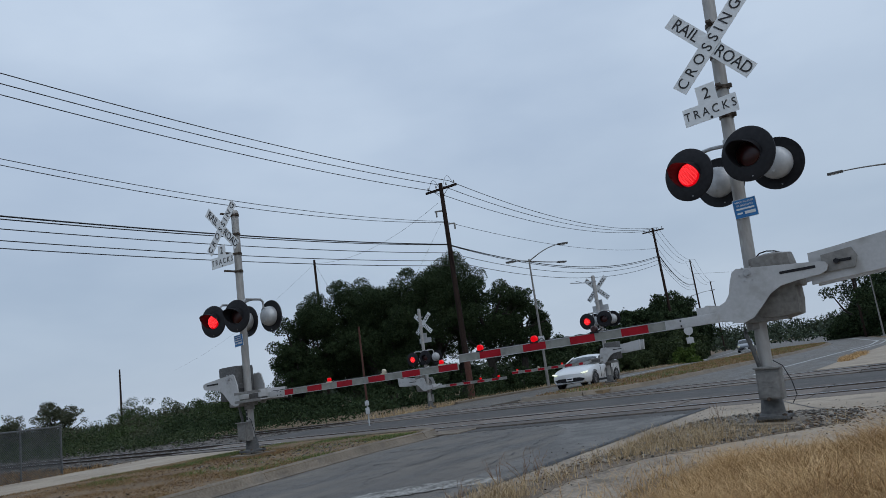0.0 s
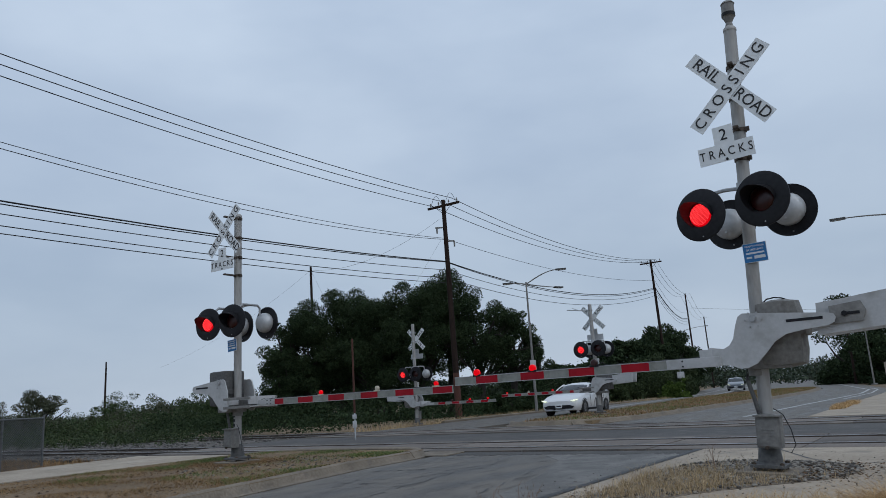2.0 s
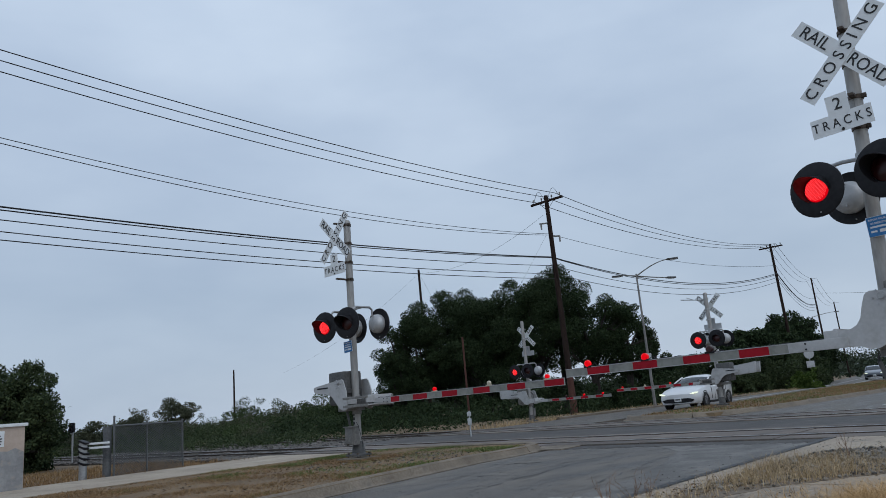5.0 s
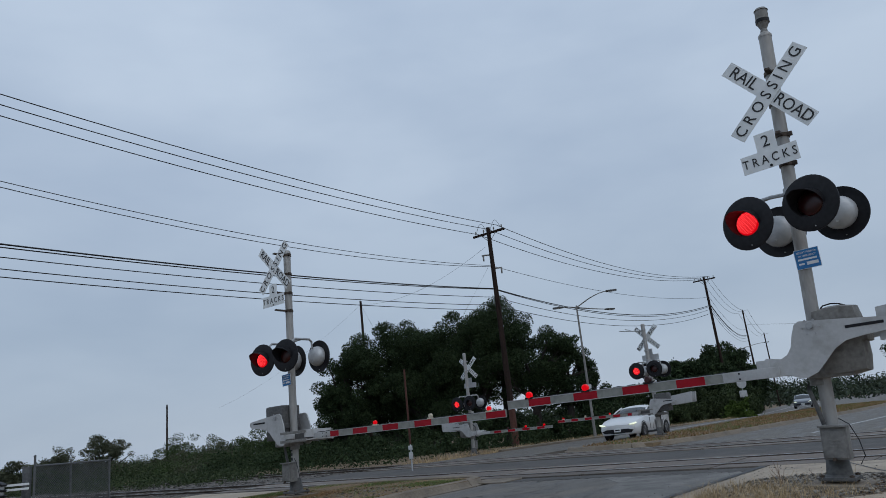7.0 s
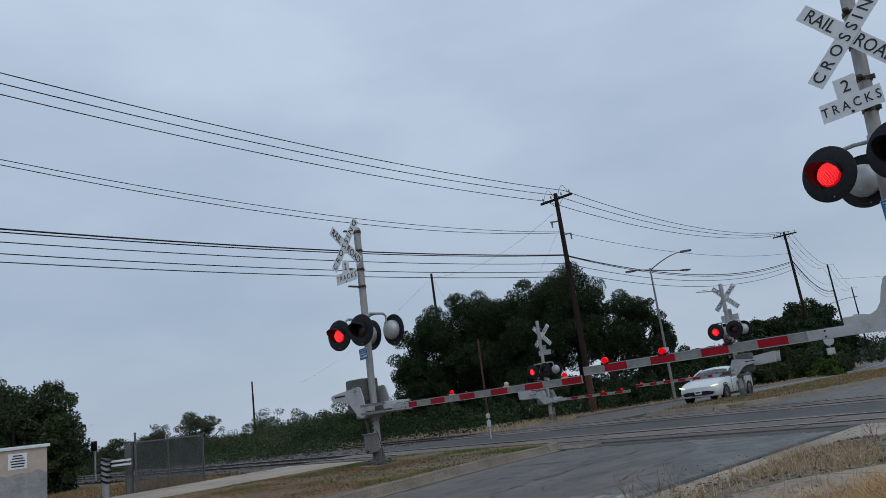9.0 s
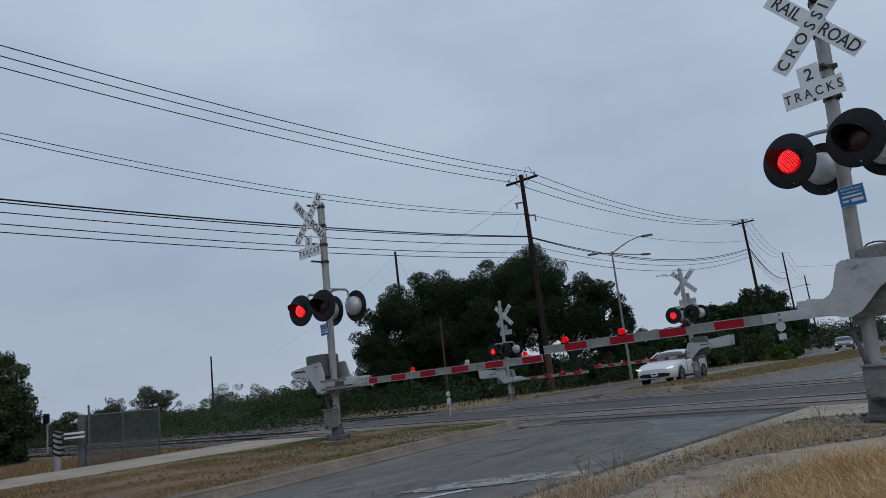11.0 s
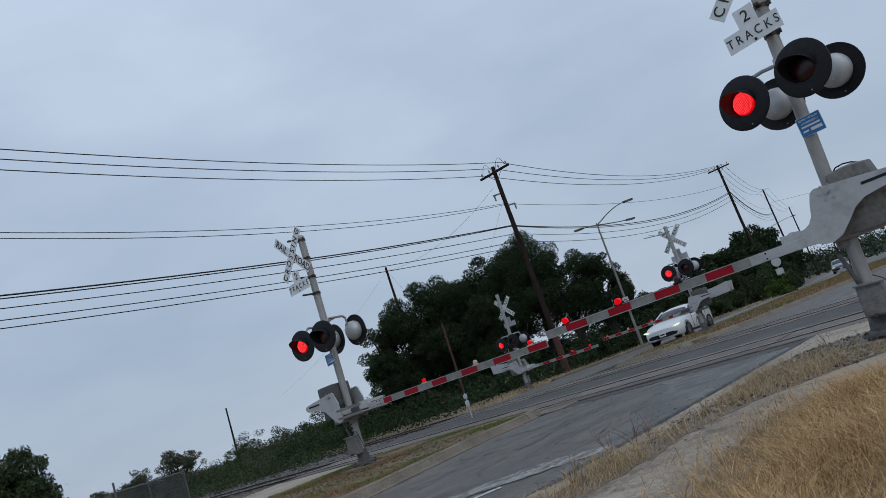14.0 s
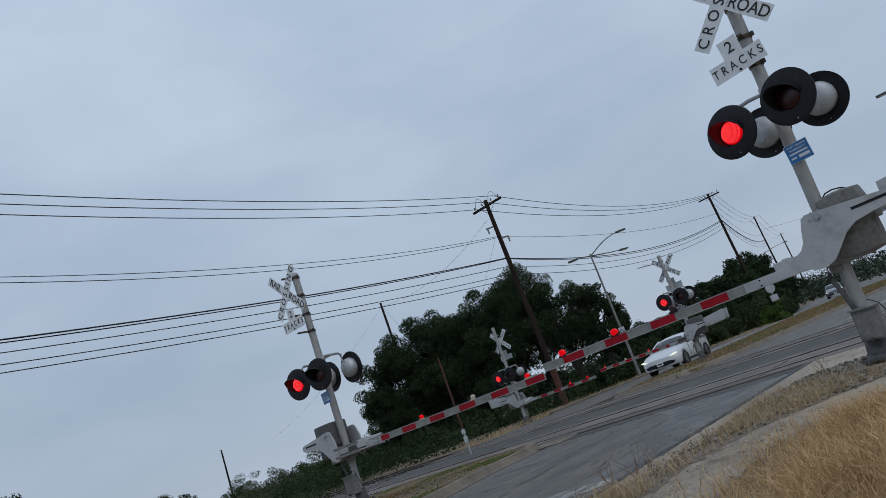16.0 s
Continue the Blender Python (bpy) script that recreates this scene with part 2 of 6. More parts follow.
M_DRY = node_mat("dry_grass_blades", (0.31, 0.182, 0.072), (0.66, 0.44, 0.215), 0.85, fine=6, coarse=0.9, bump=0, per_island=0.8)
M_GREEN = node_mat("green_grass_blades", (0.055, 0.095, 0.02), (0.15, 0.19, 0.05), 0.85, fine=6, coarse=1.5, bump=0, per_island=0.8)
M_WEED = node_mat("dead_weed_stems", (0.16, 0.085, 0.05), (0.30, 0.19, 0.12), 0.9, fine=10, coarse=2, bump=0)


def box(bm, c, s, m=None, bevel=0.0):
    r = bmesh.ops.create_cube(bm, size=1.0, matrix=(m or Matrix()) @ Matrix.Translation(c) @ Matrix.Diagonal((*s, 1)))
    if bevel:
        es = list({e for v in r["verts"] for e in v.link_edges})
        bmesh.ops.bevel(bm, geom=es, offset=bevel, segments=2, affect="EDGES", profile=0.7)


def rod(bm, p0, p1, r0, r1=None, seg=12):
    p0, p1 = Vector(p0), Vector(p1)
    d = p1 - p0
    q = d.to_track_quat("Z", "Y").to_matrix().to_4x4()
    bmesh.ops.create_cone(bm, cap_ends=True, segments=seg, radius1=r0, radius2=r0 if r1 is None else r1, depth=d.length, matrix=Matrix.Translation((p0 + p1) / 2) @ q)


def tube(bm, pts, r, seg=8):
    """A tube of radius r (or a radius a point) along pts."""
    pts = [Vector(p) for p in pts]
    rs = r if isinstance(r, (list, tuple)) else [r] * len(pts)
    rings = []
    for i, p in enumerate(pts):
        d = (pts[min(i + 1, len(pts) - 1)] - pts[max(i - 1, 0)]).normalized()
        s = d.cross(Vector((0.13, 0.21, 1) if abs(d.z) < 0.95 else (1, 0, 0))).normalized()
        t = d.cross(s)
        rings.append([bm.verts.new(p + (s * math.cos(k * math.tau / seg) + t * math.sin(k * math.tau / seg)) * rs[i]) for k in range(seg)])
    for a, b in zip(rings, rings[1:]):
        for k in range(seg):
            bm.faces.new((a[k], a[(k + 1) % seg], b[(k + 1) % seg], b[k]))
    bm.faces.new(rings[0][::-1])
    bm.faces.new(rings[-1])


def lathe(bm, prof, m=None, seg=28):
    """A body turned about the y axis: prof is (radius, y)."""
    m = m or Matrix()
    rings = []
    for r, y in prof:
        if r < 1e-5:
            rings.append([bm.verts.new(m @ Vector((0, y, 0)))])
        else:
            rings.append([bm.verts.new(m @ Vector((r * math.cos(k * math.tau / seg), y, r * math.sin(k * math.tau / seg)))) for k in range(seg)])
    for a, b in zip(rings, rings[1:]):
        for k in range(seg):
            k2 = (k + 1) % seg
            if len(a) == 1:
                bm.faces.new((a[0], b[k2], b[k]))
            elif len(b) == 1:
                bm.faces.new((a[k], a[k2], b[0]))
            else:
                bm.faces.new((a[k], a[k2], b[k2], b[k]))


def plate(bm, pts, y0, y1, m=None):
    """A plate of outline pts (x, z) from y0 to y1."""
    m = m or Matrix()
    f = [bm.verts.new(m @ Vector((x, y0, z))) for x, z in pts]
    g = [bm.verts.new(m @ Vector((x, y1, z))) for x, z in pts]
    bm.faces.new(f)
    bm.faces.new(g[::-1])
    n = len(pts)
    for i in range(n):
        bm.faces.new((f[i], g[i], g[(i + 1) % n], f[(i + 1) % n]))


def slab(bm, pts, z0, z1):
    """A flat slab of outline pts (x, y) from z0 to z1."""
    f = [bm.verts.new((p[0], p[1], z1)) for p in pts]
    g = [bm.verts.new((p[0], p[1], z0)) for p in pts]
    bm.faces.new(f)
    bm.faces.new(g[::-1])
    n = len(pts)
    for i in range(n):
        bm.faces.new((f[i], g[i], g[(i + 1) % n], f[(i + 1) % n]))


def mesh_of(name, bm, material, smooth=None):
    bmesh.ops.recalc_face_normals(bm, faces=bm.faces)
    me = bpy.data.meshes.new(name)
    bm.to_mesh(me)
    bm.free()
    me.materials.append(material)
    if smooth is not None:
        me.shade_smooth()
        me.set_sharp_from_angle(angle=radians(smooth))
    return me


def part(name, bm, material, parent, label="", smooth=40):
    ob = new(name, mesh_of(name, bm, material, smooth))
    ob.parent = parent
    if label:
        tagged(ob, label)
    return ob


def single(name, bm, material, label, category, kind="", group="", smooth=40):
    return tagged(new(name, mesh_of(name, bm, material, smooth)), label, category, group, kind)


def root(name, m, label, category, group=""):
    ob = new(name)
    ob.empty_display_size = 0.2
    ob.matrix_world = m
    return tagged(ob, label, category, group)


def words(name, text, size, m, material, parent, wide=1.0, thick=0.0015):
    """Lettering as a mesh, its middle at m, upright in the x-z plane and facing -y."""
    cu = bpy.data.curves.new(name, "FONT")
    cu.body, cu.size, cu.align_x, cu.align_y, cu.extrude, cu.resolution_u = text, size, "CENTER", "CENTER", thick, 3
    cu.offset = size * 0.004
    tmp = bpy.data.objects.new(name, cu)
    scene.collection.objects.link(tmp)
    me = bpy.data.meshes.new_from_object(tmp.evaluated_get(bpy.context.evaluated_depsgraph_get()))
    bpy.data.objects.remove(tmp)
    me.transform(m @ pose(0, 0, 0, 90) @ Matrix.Diagonal((wide, 1, 1, 1)))
    me.materials.clear()
    me.materials.append(material)
    ob = new(name, me)
    ob.parent = parent
    return ob


def strip(rows, z0, z1, bm=None):
    """A slab between two edges: rows of (a, b left, b right)."""
    bm = bm or bmesh.new()
    pts = [W(a, l) for a, l, _ in rows] + [W(a, r) for a, _, r in rows[::-1]]
    top = [bm.verts.new((p.x, p.y, z1)) for p in pts]
    low = [bm.verts.new((p.x, p.y, z0)) for p in pts]
    n = len(rows)
    for i in range(n - 1):
        j, k = 2 * n - 1 - i, 2 * n - 2 - i
        bm.faces.new((top[i], top[i + 1], top[k], top[j]))
    m = 2 * n
    for i in range(m):
        bm.faces.new((top[i], low[i], low[(i + 1) % m], top[(i + 1) % m]))
    return bm


def fine(rows, step=1.0):
    """Rows filled up by smooth steps along the road."""
    out = []
    for (a0, l0, r0), (a1, l1, r1) in zip(rows, rows[1:]):
        n = max(1, int(abs(a1 - a0) / step))
        out += [(a0 + (a1 - a0) * i / n, l0 + (l1 - l0) * i / n, r0 + (r1 - r0) * i / n) for i in range(n)]
    return out + [rows[-1]]

# ---- ground, road, tracks ----
bm = bmesh.new()
ring = [0, 12, 25, 40, 60, 90, 140, 250, 500, 1000, 2400]
prev = None
for i, r in enumerate(ring):
    cur = [bm.verts.new((8 + r * math.cos(k * math.tau / 48), 18 + r * math.sin(k * math.tau / 48), -0.10 + 0.0 * r)) for k in range(48)] if r else [bm.verts.new((8, 18, -0.10))]
    if prev:
        for k in range(48):
            if len(prev) == 1:
                bm.faces.new((prev[0], cur[k], cur[(k + 1) % 48]))
            else:
                bm.faces.new((prev[k], cur[k], cur[(k + 1) % 48], prev[(k + 1) % 48]))
    prev = cur
single("ground", bm, M_SOIL, "dry brown and green grassy ground out to the horizon", "ground", "structure")

OURS = fine([(-40, -5.6, -2.2), (-8, -6.6, -3.4), (0, -6.95, -3.9), (5, -7.5, -3.9), (6.6, -7.85, -3.7), (9.3, -8.4, -3.7), (12.0, -8.6, -3.7)])
single("road_near", strip(OURS, -0.12, 0.0), M_ASPHALT, "worn grey cracked asphalt carriageway leading to the crossing", "road", "structure", smooth=None)
FAR = fine([(21.6, -9.4, -3.7), (34, -9.0, -3.75), (45, -8.6, -3.6), (54, -8.8, -4.1), (68.7, -9.9, -6.5), (76, -13.0, -7.6), (79, -19.7, -8.2), (95, -22.5, -10.9), (130, -29.0, -17.0), (200, -43.0, -29.0), (300, -64.0, -46.8)], 3)
single("road_far", strip(FAR, -0.12, 0.0), M_ASPHALT, "grey asphalt carriageway beyond the tracks, bending away in the distance", "road", "structure", smooth=None)
ONCOMING = fine([(-40, -15.0, -13.0), (5, -15.2, -13.5), (12.0, -15.3, -13.9)], 3)
single("road_oncoming_near", strip(ONCOMING, -0.12, 0.0), M_ASPHALT, "narrow asphalt carriageway beyond the median", "road", "structure", smooth=None)
ONC_FAR = fine([(21.6, -19.0, -14.3), (30, -19.4, -14.6), (45, -19.6, -15.0), (60, -21.3, -16.7), (75, -24, -18.9), (79, -24.9, -19.72), (95, -28.5, -22.52), (130, -36, -29.02), (200, -52, -43.02), (300, -76, -64.02)], 3)
single("road_oncoming_far", strip(ONC_FAR, -0.12, 0.0), M_ASPHALT, "grey asphalt carriageway of the oncoming traffic beyond the tracks", "road", "structure", smooth=None)
bm = strip([(12.0, -19.0, -3.7), (12.2, -19.0, -3.7)], -0.12, 0.0)
strip([(15.3, -19.5, 14), (18.2, -19.5, 14)], -0.12, 0.002, bm)
strip([(21.3, -19.5, 14), (21.6, -19.5, 14)], -0.12, 0.002, bm)
single("road_between_tracks", bm, M_ASPHALT_DARK, "dark patched asphalt between the concrete crossing panels", "road", "structure", smooth=None)
strip_c = fine([(-40, -18.4, -15.0), (5, -18.4, -15.2), (12.0, -19.2, -15.3)], 3)
single("pavement_across", strip(strip_c, -0.12, 0.012), M_CONC_PALE, "pale concrete strip beside the far carriageway", "pavement", "structure", smooth=None)

# concrete pavement to the right of the road, with joints between its slabs
pave = new("pavement")
tagged(pave, "pale weathered concrete apron and footpath beside the road", "pavement", "", "structure")
bm = strip(fine([(-6, -3.6, -2.0), (1, -3.85, -1.9), (3.7, -3.86, -2.0), (5.5, -3.68, -2.2), (6.3, -3.68, -2.0), (7.0, -3.68, -1.4)]), -0.12, 0.02)
part("slab", bm, M_CONC, pave, "dirty brown-grey concrete", smooth=None)
bm = strip(fine([(7.02, -3.68, -1.38), (7.3, -3.68, 0.0), (7.45, -3.68, 12.0), (12.2, -3.68, 12.0)]), -0.12, 0.02)
part("slab", bm, M_CONC_PALE, pave, smooth=None)
bm = bmesh.new()
for pts in ([W(12.15, -2.6), W(10.6, -1.9), W(9.9, -1.45)], [W(12.15, 0.9), W(10.9, -0.1), W(9.9, -1.3)], [W(12.1, 4.2), W(7.5, 3.7)], [W(9.8, -1.2), W(9.6, 6.0), W(9.65, 12)]):
    for p, q in zip(pts, pts[1:]):
        n = 7
        for k in range(n):
            u0, u1 = p.lerp(q, k / n), p.lerp(q, (k + 1) / n)
            s = (q - p).cross(Vector((0, 0, 1))).normalized() * random.uniform(0.007, 0.02)
            bm.faces.new([bm.verts.new(v + Vector((0, 0, 0.024))) for v in (u0 - s, u1 - s, u1 + s, u0 + s)])
part("joint", bm, M_SEAL, pave, smooth=None)
bm = strip(fine([(21.6, -3.66, 1.5), (24, -3.66, -0.6), (30, -3.7, -1.5), (42, -3.55, -2.1), (50, -3.7, -2.7)]), -0.12, 0.015)
single("pavement_beyond", bm, M_CONC_PALE, "pale concrete apron beyond the tracks", "pavement", "structure", smooth=None)

# edge joint and cracks of the road
bm = bmesh.new()
for k in range(60):
    a0 = 4.6 + k * 0.125
    o = [random.uniform(-0.02, 0.02) for _ in range(4)]
    bm.faces.new([bm.verts.new(W(a, b, 0.026)) for a, b in ((a0, -3.79 + 1.6 * o[0]), (a0 + 0.13, -3.79 + 1.6 * o[1]), (a0 + 0.13, -3.69 + o[2]), (a0, -3.69 + o[3]))])
for (a0, b0, a1, b1, w) in ((8.0, -7.0, 12.0, -5.8, 0.02), (5.0, -5.6, 11.8, -6.9, 0.015), (9.6, -6.2, 11.9, -5.1, 0.02), (6.5, -4.6, 9.8, -5.3, 0.012), (6.6, -7.3, 9.5, -6.2, 0.018), (10.3, -8.3, 10.6, -4.0, 0.012), (7.6, -7.6, 7.9, -4.4, 0.012), (24, -9, 33, -5.5, 0.03), (26, -5, 40, -7, 0.03), (23.5, -9.2, 24.5, -4, 0.03), (29, -9.4, 30, -4, 0.03), (10.9, -8.0, 11.6, -6.9, 0.03), (9.0, -7.9, 9.3, -7.2, 0.03)):
    p = W(a0, b0)
    n = 24
    for k in range(n):
        q = W(a0 + (a1 - a0) * (k + 1) / n + random.uniform(-0.06, 0.06), b0 + (b1 - b0) * (k + 1) / n + random.uniform(-0.06, 0.06))
        s = (q - p).cross(Vector((0, 0, 1))).normalized() * random.uniform(0.15, 1.1) * w
        if random.random() < 0.55:
            bm.faces.new([bm.verts.new(v + Vector((0, 0, 0.004))) for v in (p - s, q - s, q + s, p + s)])
        p = q
single("road_cracks", bm, M_SEAL, "dark open cracks and joint in the asphalt", "crack", "structure", smooth=None)

# worn paint: edge lines near the kerb and in the bend beyond
bm = bmesh.new()
def line(pts, w, z=0.005, step=10):
    for p, q in zip(pts, pts[1:]):
        s = (q - p).cross(Vector((0, 0, 1))).normalized() * w / 2
        bm.faces.new([bm.verts.new(v + Vector((0, 0, z))) for v in (p - s, q - s, q + s, p + s)])
line([Vector((-3.2, 4.9, 0)), Vector((-1.9, 6.15, 0)), Vector((-0.85, 6.85, 0))], 0.09)
line([W(23, -5.6), W(31, -5.3), W(45, -4.75), W(54, -5.2), W(68.7, -7.7), W(90, -11.3), W(140, -20)], 0.14)
line([W(36, -4.55), W(45, -4.25), W(54, -4.7), W(60, -5.7)], 0.10)
line([W(40, -17.0), W(60, -19), W(75, -21.5), W(95, -25.5), W(130, -32.5)], 0.2)
line([W(40, -15.3), W(60, -17.0), W(75, -19.4), W(95, -22.9), W(130, -29.4)], 0.2)
single("road_marking", bm, M_PAINT, "worn white painted lines on the asphalt", "marking", "structure", smooth=None)
# pale dusty band where the road meets the footpath
bm = bmesh.new()
prev = None
for k in range(40):
    f = k / 39
    p = W(float(np.interp(f, [0, 0.5, 0.8, 1], [4.85, 5.35, 5.8, 6.05])), float(np.interp(f, [0, 0.5, 0.8, 1], [-5.3, -4.85, -4.4, -3.82])))
    w = 0.04 + 0.22 * math.sin(math.pi * min(0.8, f * 0.8)) + random.uniform(-0.04, 0.04)
    s = W(0.78, -0.62)
    cur = [bm.verts.new(p - s * (w + random.uniform(-0.02, 0.02)) + Vector((0, 0, 0.0075))), bm.verts.new(p + s * (w + random.uniform(-0.02, 0.02)) + Vector((0, 0, 0.0075)))]
    if prev:
        bm.faces.new((prev[0], cur[0], cur[1], prev[1]))
    prev = cur
single("road_pale_band", bm, node_mat("pale_dusty_concrete", (0.085, 0.078, 0.068), (0.37, 0.36, 0.335), 0.85, fine=26, coarse=6.0, bump=0.3, c3=(0.10, 0.096, 0.09), spread=0.35), "pale dusty concrete band at the road's edge", "road", "structure", smooth=None)
# dusty wedge along the right edge
bm = strip(fine([(5.0, -4.1, -3.8), (6.2, -4.35, -3.8), (7.4, -4.5, -3.8), (9.0, -4.9, -3.78), (10.6, -5.5, -3.78), (11.6, -6.3, -3.78), (11.95, -6.6, -3.78)], 0.15), 0.0, 0.003)
single("road_edge_wedge", bm, node_mat("dusty_asphalt", (0.070, 0.065, 0.059), (0.20, 0.188, 0.170), 0.7, fine=55, coarse=1.6, bump=0.6, c3=(0.060, 0.053, 0.047), spread=0.4), "dusty pale band along the road's edge", "road", "structure", smooth=None)

# dark ragged patch of asphalt in front of the first track
bm = strip([(aa, -8.5, -3.8) for aa in (11.72, 11.99)], 0.0, 0.005)
for k in range(26):
    bb = -8.4 + 4.5 * k / 25
    strip([(11.73 - random.uniform(0.03, 0.28), bb - 0.03, bb + 0.05), (11.74, bb - 0.12, bb + 0.12)], 0.0, 0.0045, bm)
single("road_patch", bm, M_ASPHALT_DARK, "dark ragged asphalt patch before the track", "road", "structure", smooth=None)
# short dark chips and hairline cracks in the worn surface
V, F = [], []
crack_rng = np.random.default_rng(11)
for k in range(620):
    a0, b0 = crack_rng.uniform(3.5, 11.9), crack_rng.uniform(-8.3, -3.9)
    if k > 430:
        a0, b0 = crack_rng.uniform(22, 38), crack_rng.uniform(-9.3, -4.0)
    if b0 < np.interp(a0, [0, 5, 6.6, 9.3, 12], [-6.8, -7.3, -7.7, -8.2, -8.4]):
        continue
    an = crack_rng.normal(1.75, 0.55)
    for q in range(crack_rng.integers(1, 4)):
        ln, wd = crack_rng.uniform(0.02, 0.10), crack_rng.uniform(0.003, 0.012) * (1 if a0 < 20 else 2)
        an += crack_rng.normal(0, 0.35)
        ca, cb = math.cos(an), math.sin(an)
        i = len(V)
        V += [tuple(W(a0 + u * ca * ln - v * cb * wd, b0 + u * cb * ln + v * ca * wd, 0.0062)) for u, v in ((0, 0.4), (0.5, 1), (1, 0.3), (1, -0.3), (0.45, -0.8), (0, -0.4))]
        F.append(tuple(range(i, i + 6)))
        a0, b0 = a0 + ca * ln, b0 + cb * ln
me = bpy.data.meshes.new("road_chips")
me.from_pydata(V, [], F)
me.materials.append(M_SEAL)
tagged(new("road_chips", me), "short dark chips and hairline cracks in the asphalt", "crack", "", "stuff")

# ---- medians with their kerbs ----
MED = fine([(-40, -13.0, -5.8), (-8, -13.3, -6.8), (0, -13.4, -7.15), (5, -13.5, -7.7), (6.6, -13.55, -8.05), (9.3, -13.8, -8.6), (11.0, -13.8, -8.75), (11.7, -13.4, -9.0)])
single("median", strip(MED, -0.12, 0.11), node_mat("median_soil", (0.115, 0.074, 0.038), (0.225, 0.152, 0.083), 0.95, fine=22, coarse=0.9, bump=0.8, dist=0.02, c3=(0.16, 0.125, 0.08)), "dry grassy median between the carriageways", "median", "structure", smooth=None)
FMED = fine([(22.0, -13.0, -10.0), (24.0, -13.4, -9.2), (28, -13.6, -9.0), (33, -13.8, -8.8), (45, -15.0, -8.5), (55, -15.7, -8.75), (64, -16.3, -9.5), (71, -15.8, -10.6), (75.5, -14.0, -12.6)])
single("median_far", strip(FMED, -0.12, 0.10), M_SOIL, "dry grassy median beyond the tracks", "median", "structure", smooth=None)


def curb(name, line_ab, z, label, length=3.0):
    """A kerb of cast pieces along a line, with a gutter foot."""
    r = tagged(new(name), label, "curb", "", "structure")
    pts = [W(a, b) for a, b in line_ab]
    acc, runs, cur = 0.0, [], [pts[0]]
    for p, q in zip(pts, pts[1:]):
        acc += (q - p).length
        cur.append(q)
        if acc > length:
            runs.append(cur)
            cur, acc = [q], 0.0
    if len(cur) > 1:
        runs.append(cur)
    prof = ((0.02, -0.1), (0.02, z - 0.02), (0.05, z), (0.13, z + 0.005), (0.17, z - 0.025), (0.21, 0.035), (0.24, 0.010), (0.33, 0.006), (0.33, -0.1))
    for run in runs:
        bm = bmesh.new()
        rings = []
        for i, p in enumerate(run):
            d = (run[min(i + 1, len(run) - 1)] - run[max(i - 1, 0)]).normalized()
            s = d.cross(Vector((0, 0, 1)))
            if i == 0:
                p = p + d * 0.012
            w = random.uniform(-0.006, 0.006)
            rings.append([bm.verts.new(p + s * (o - 0.17) + Vector((0, 0, h + w * (h > 0.03)))) for o, h in prof])
        for A, B in zip(rings, rings[1:]):
            for k in range(len(prof) - 1):
                bm.faces.new((A[k], A[k + 1], B[k + 1], B[k]))
        bm.faces.new(rings[0])
        bm.faces.new(rings[-1][::-1])
        part("curb_piece", bm, M_CURB, r, smooth=50)


curb("curb_median", [(a, r) for a, l, r in MED if a > -10] + [(12.0, -9.4), (12.15, -10.2), (12.15, -11.5), (12.0, -12.8), (11.5, -13.6)], 0.13, "weathered concrete kerb round the median, with open joints")
curb("curb_median_far", [(22.8, -13.5), (22.0, -13.0), (21.65, -12.0), (21.75, -10.6), (22.5, -9.7)] + [(a, r) for a, l, r in FMED[1:]], 0.14, "concrete kerb round the median beyond the tracks")
curb("curb_far_side", [(a, -19.5 - max(0, a - 45) * 0.12) for a in range(60, 25, -3)], 0.10, "low concrete kerb on the far side of the road")
# flat concrete tongue at the median's tip
bm = strip([(11.4, -8.9, -8.25), (12.1, -9.3, -8.3), (12.6, -9.2, -8.6)], 0.0, 0.02)
single("curb_tongue", bm, M_CURB, "flat concrete tongue at the tip of the median", "curb", "structure", smooth=None)

# ---- the two tracks ----
def rail_mesh(b0, b1, a, z):
    bm = bmesh.new()
    prof = ((-0.068, 0), (0.068, 0), (0.068, 0.012), (0.012, 0.03), (0.012, 0.11), (0.034, 0.12), (0.034, 0.15), (0.026, 0.156), (-0.026, 0.156), (-0.034, 0.15), (-0.034, 0.12), (-0.012, 0.11), (-0.012, 0.03), (-0.068, 0.012))
    rings = [[bm.verts.new(W(a + o, b, z + h)) for o, h in prof] for b in np.linspace(b0, b1, 12)]
    for A, B in zip(rings, rings[1:]):
        for k in range(len(prof)):
            bm.faces.new((A[k], A[(k + 1) % len(prof)], B[(k + 1) % len(prof)], B[k]))
    return bm


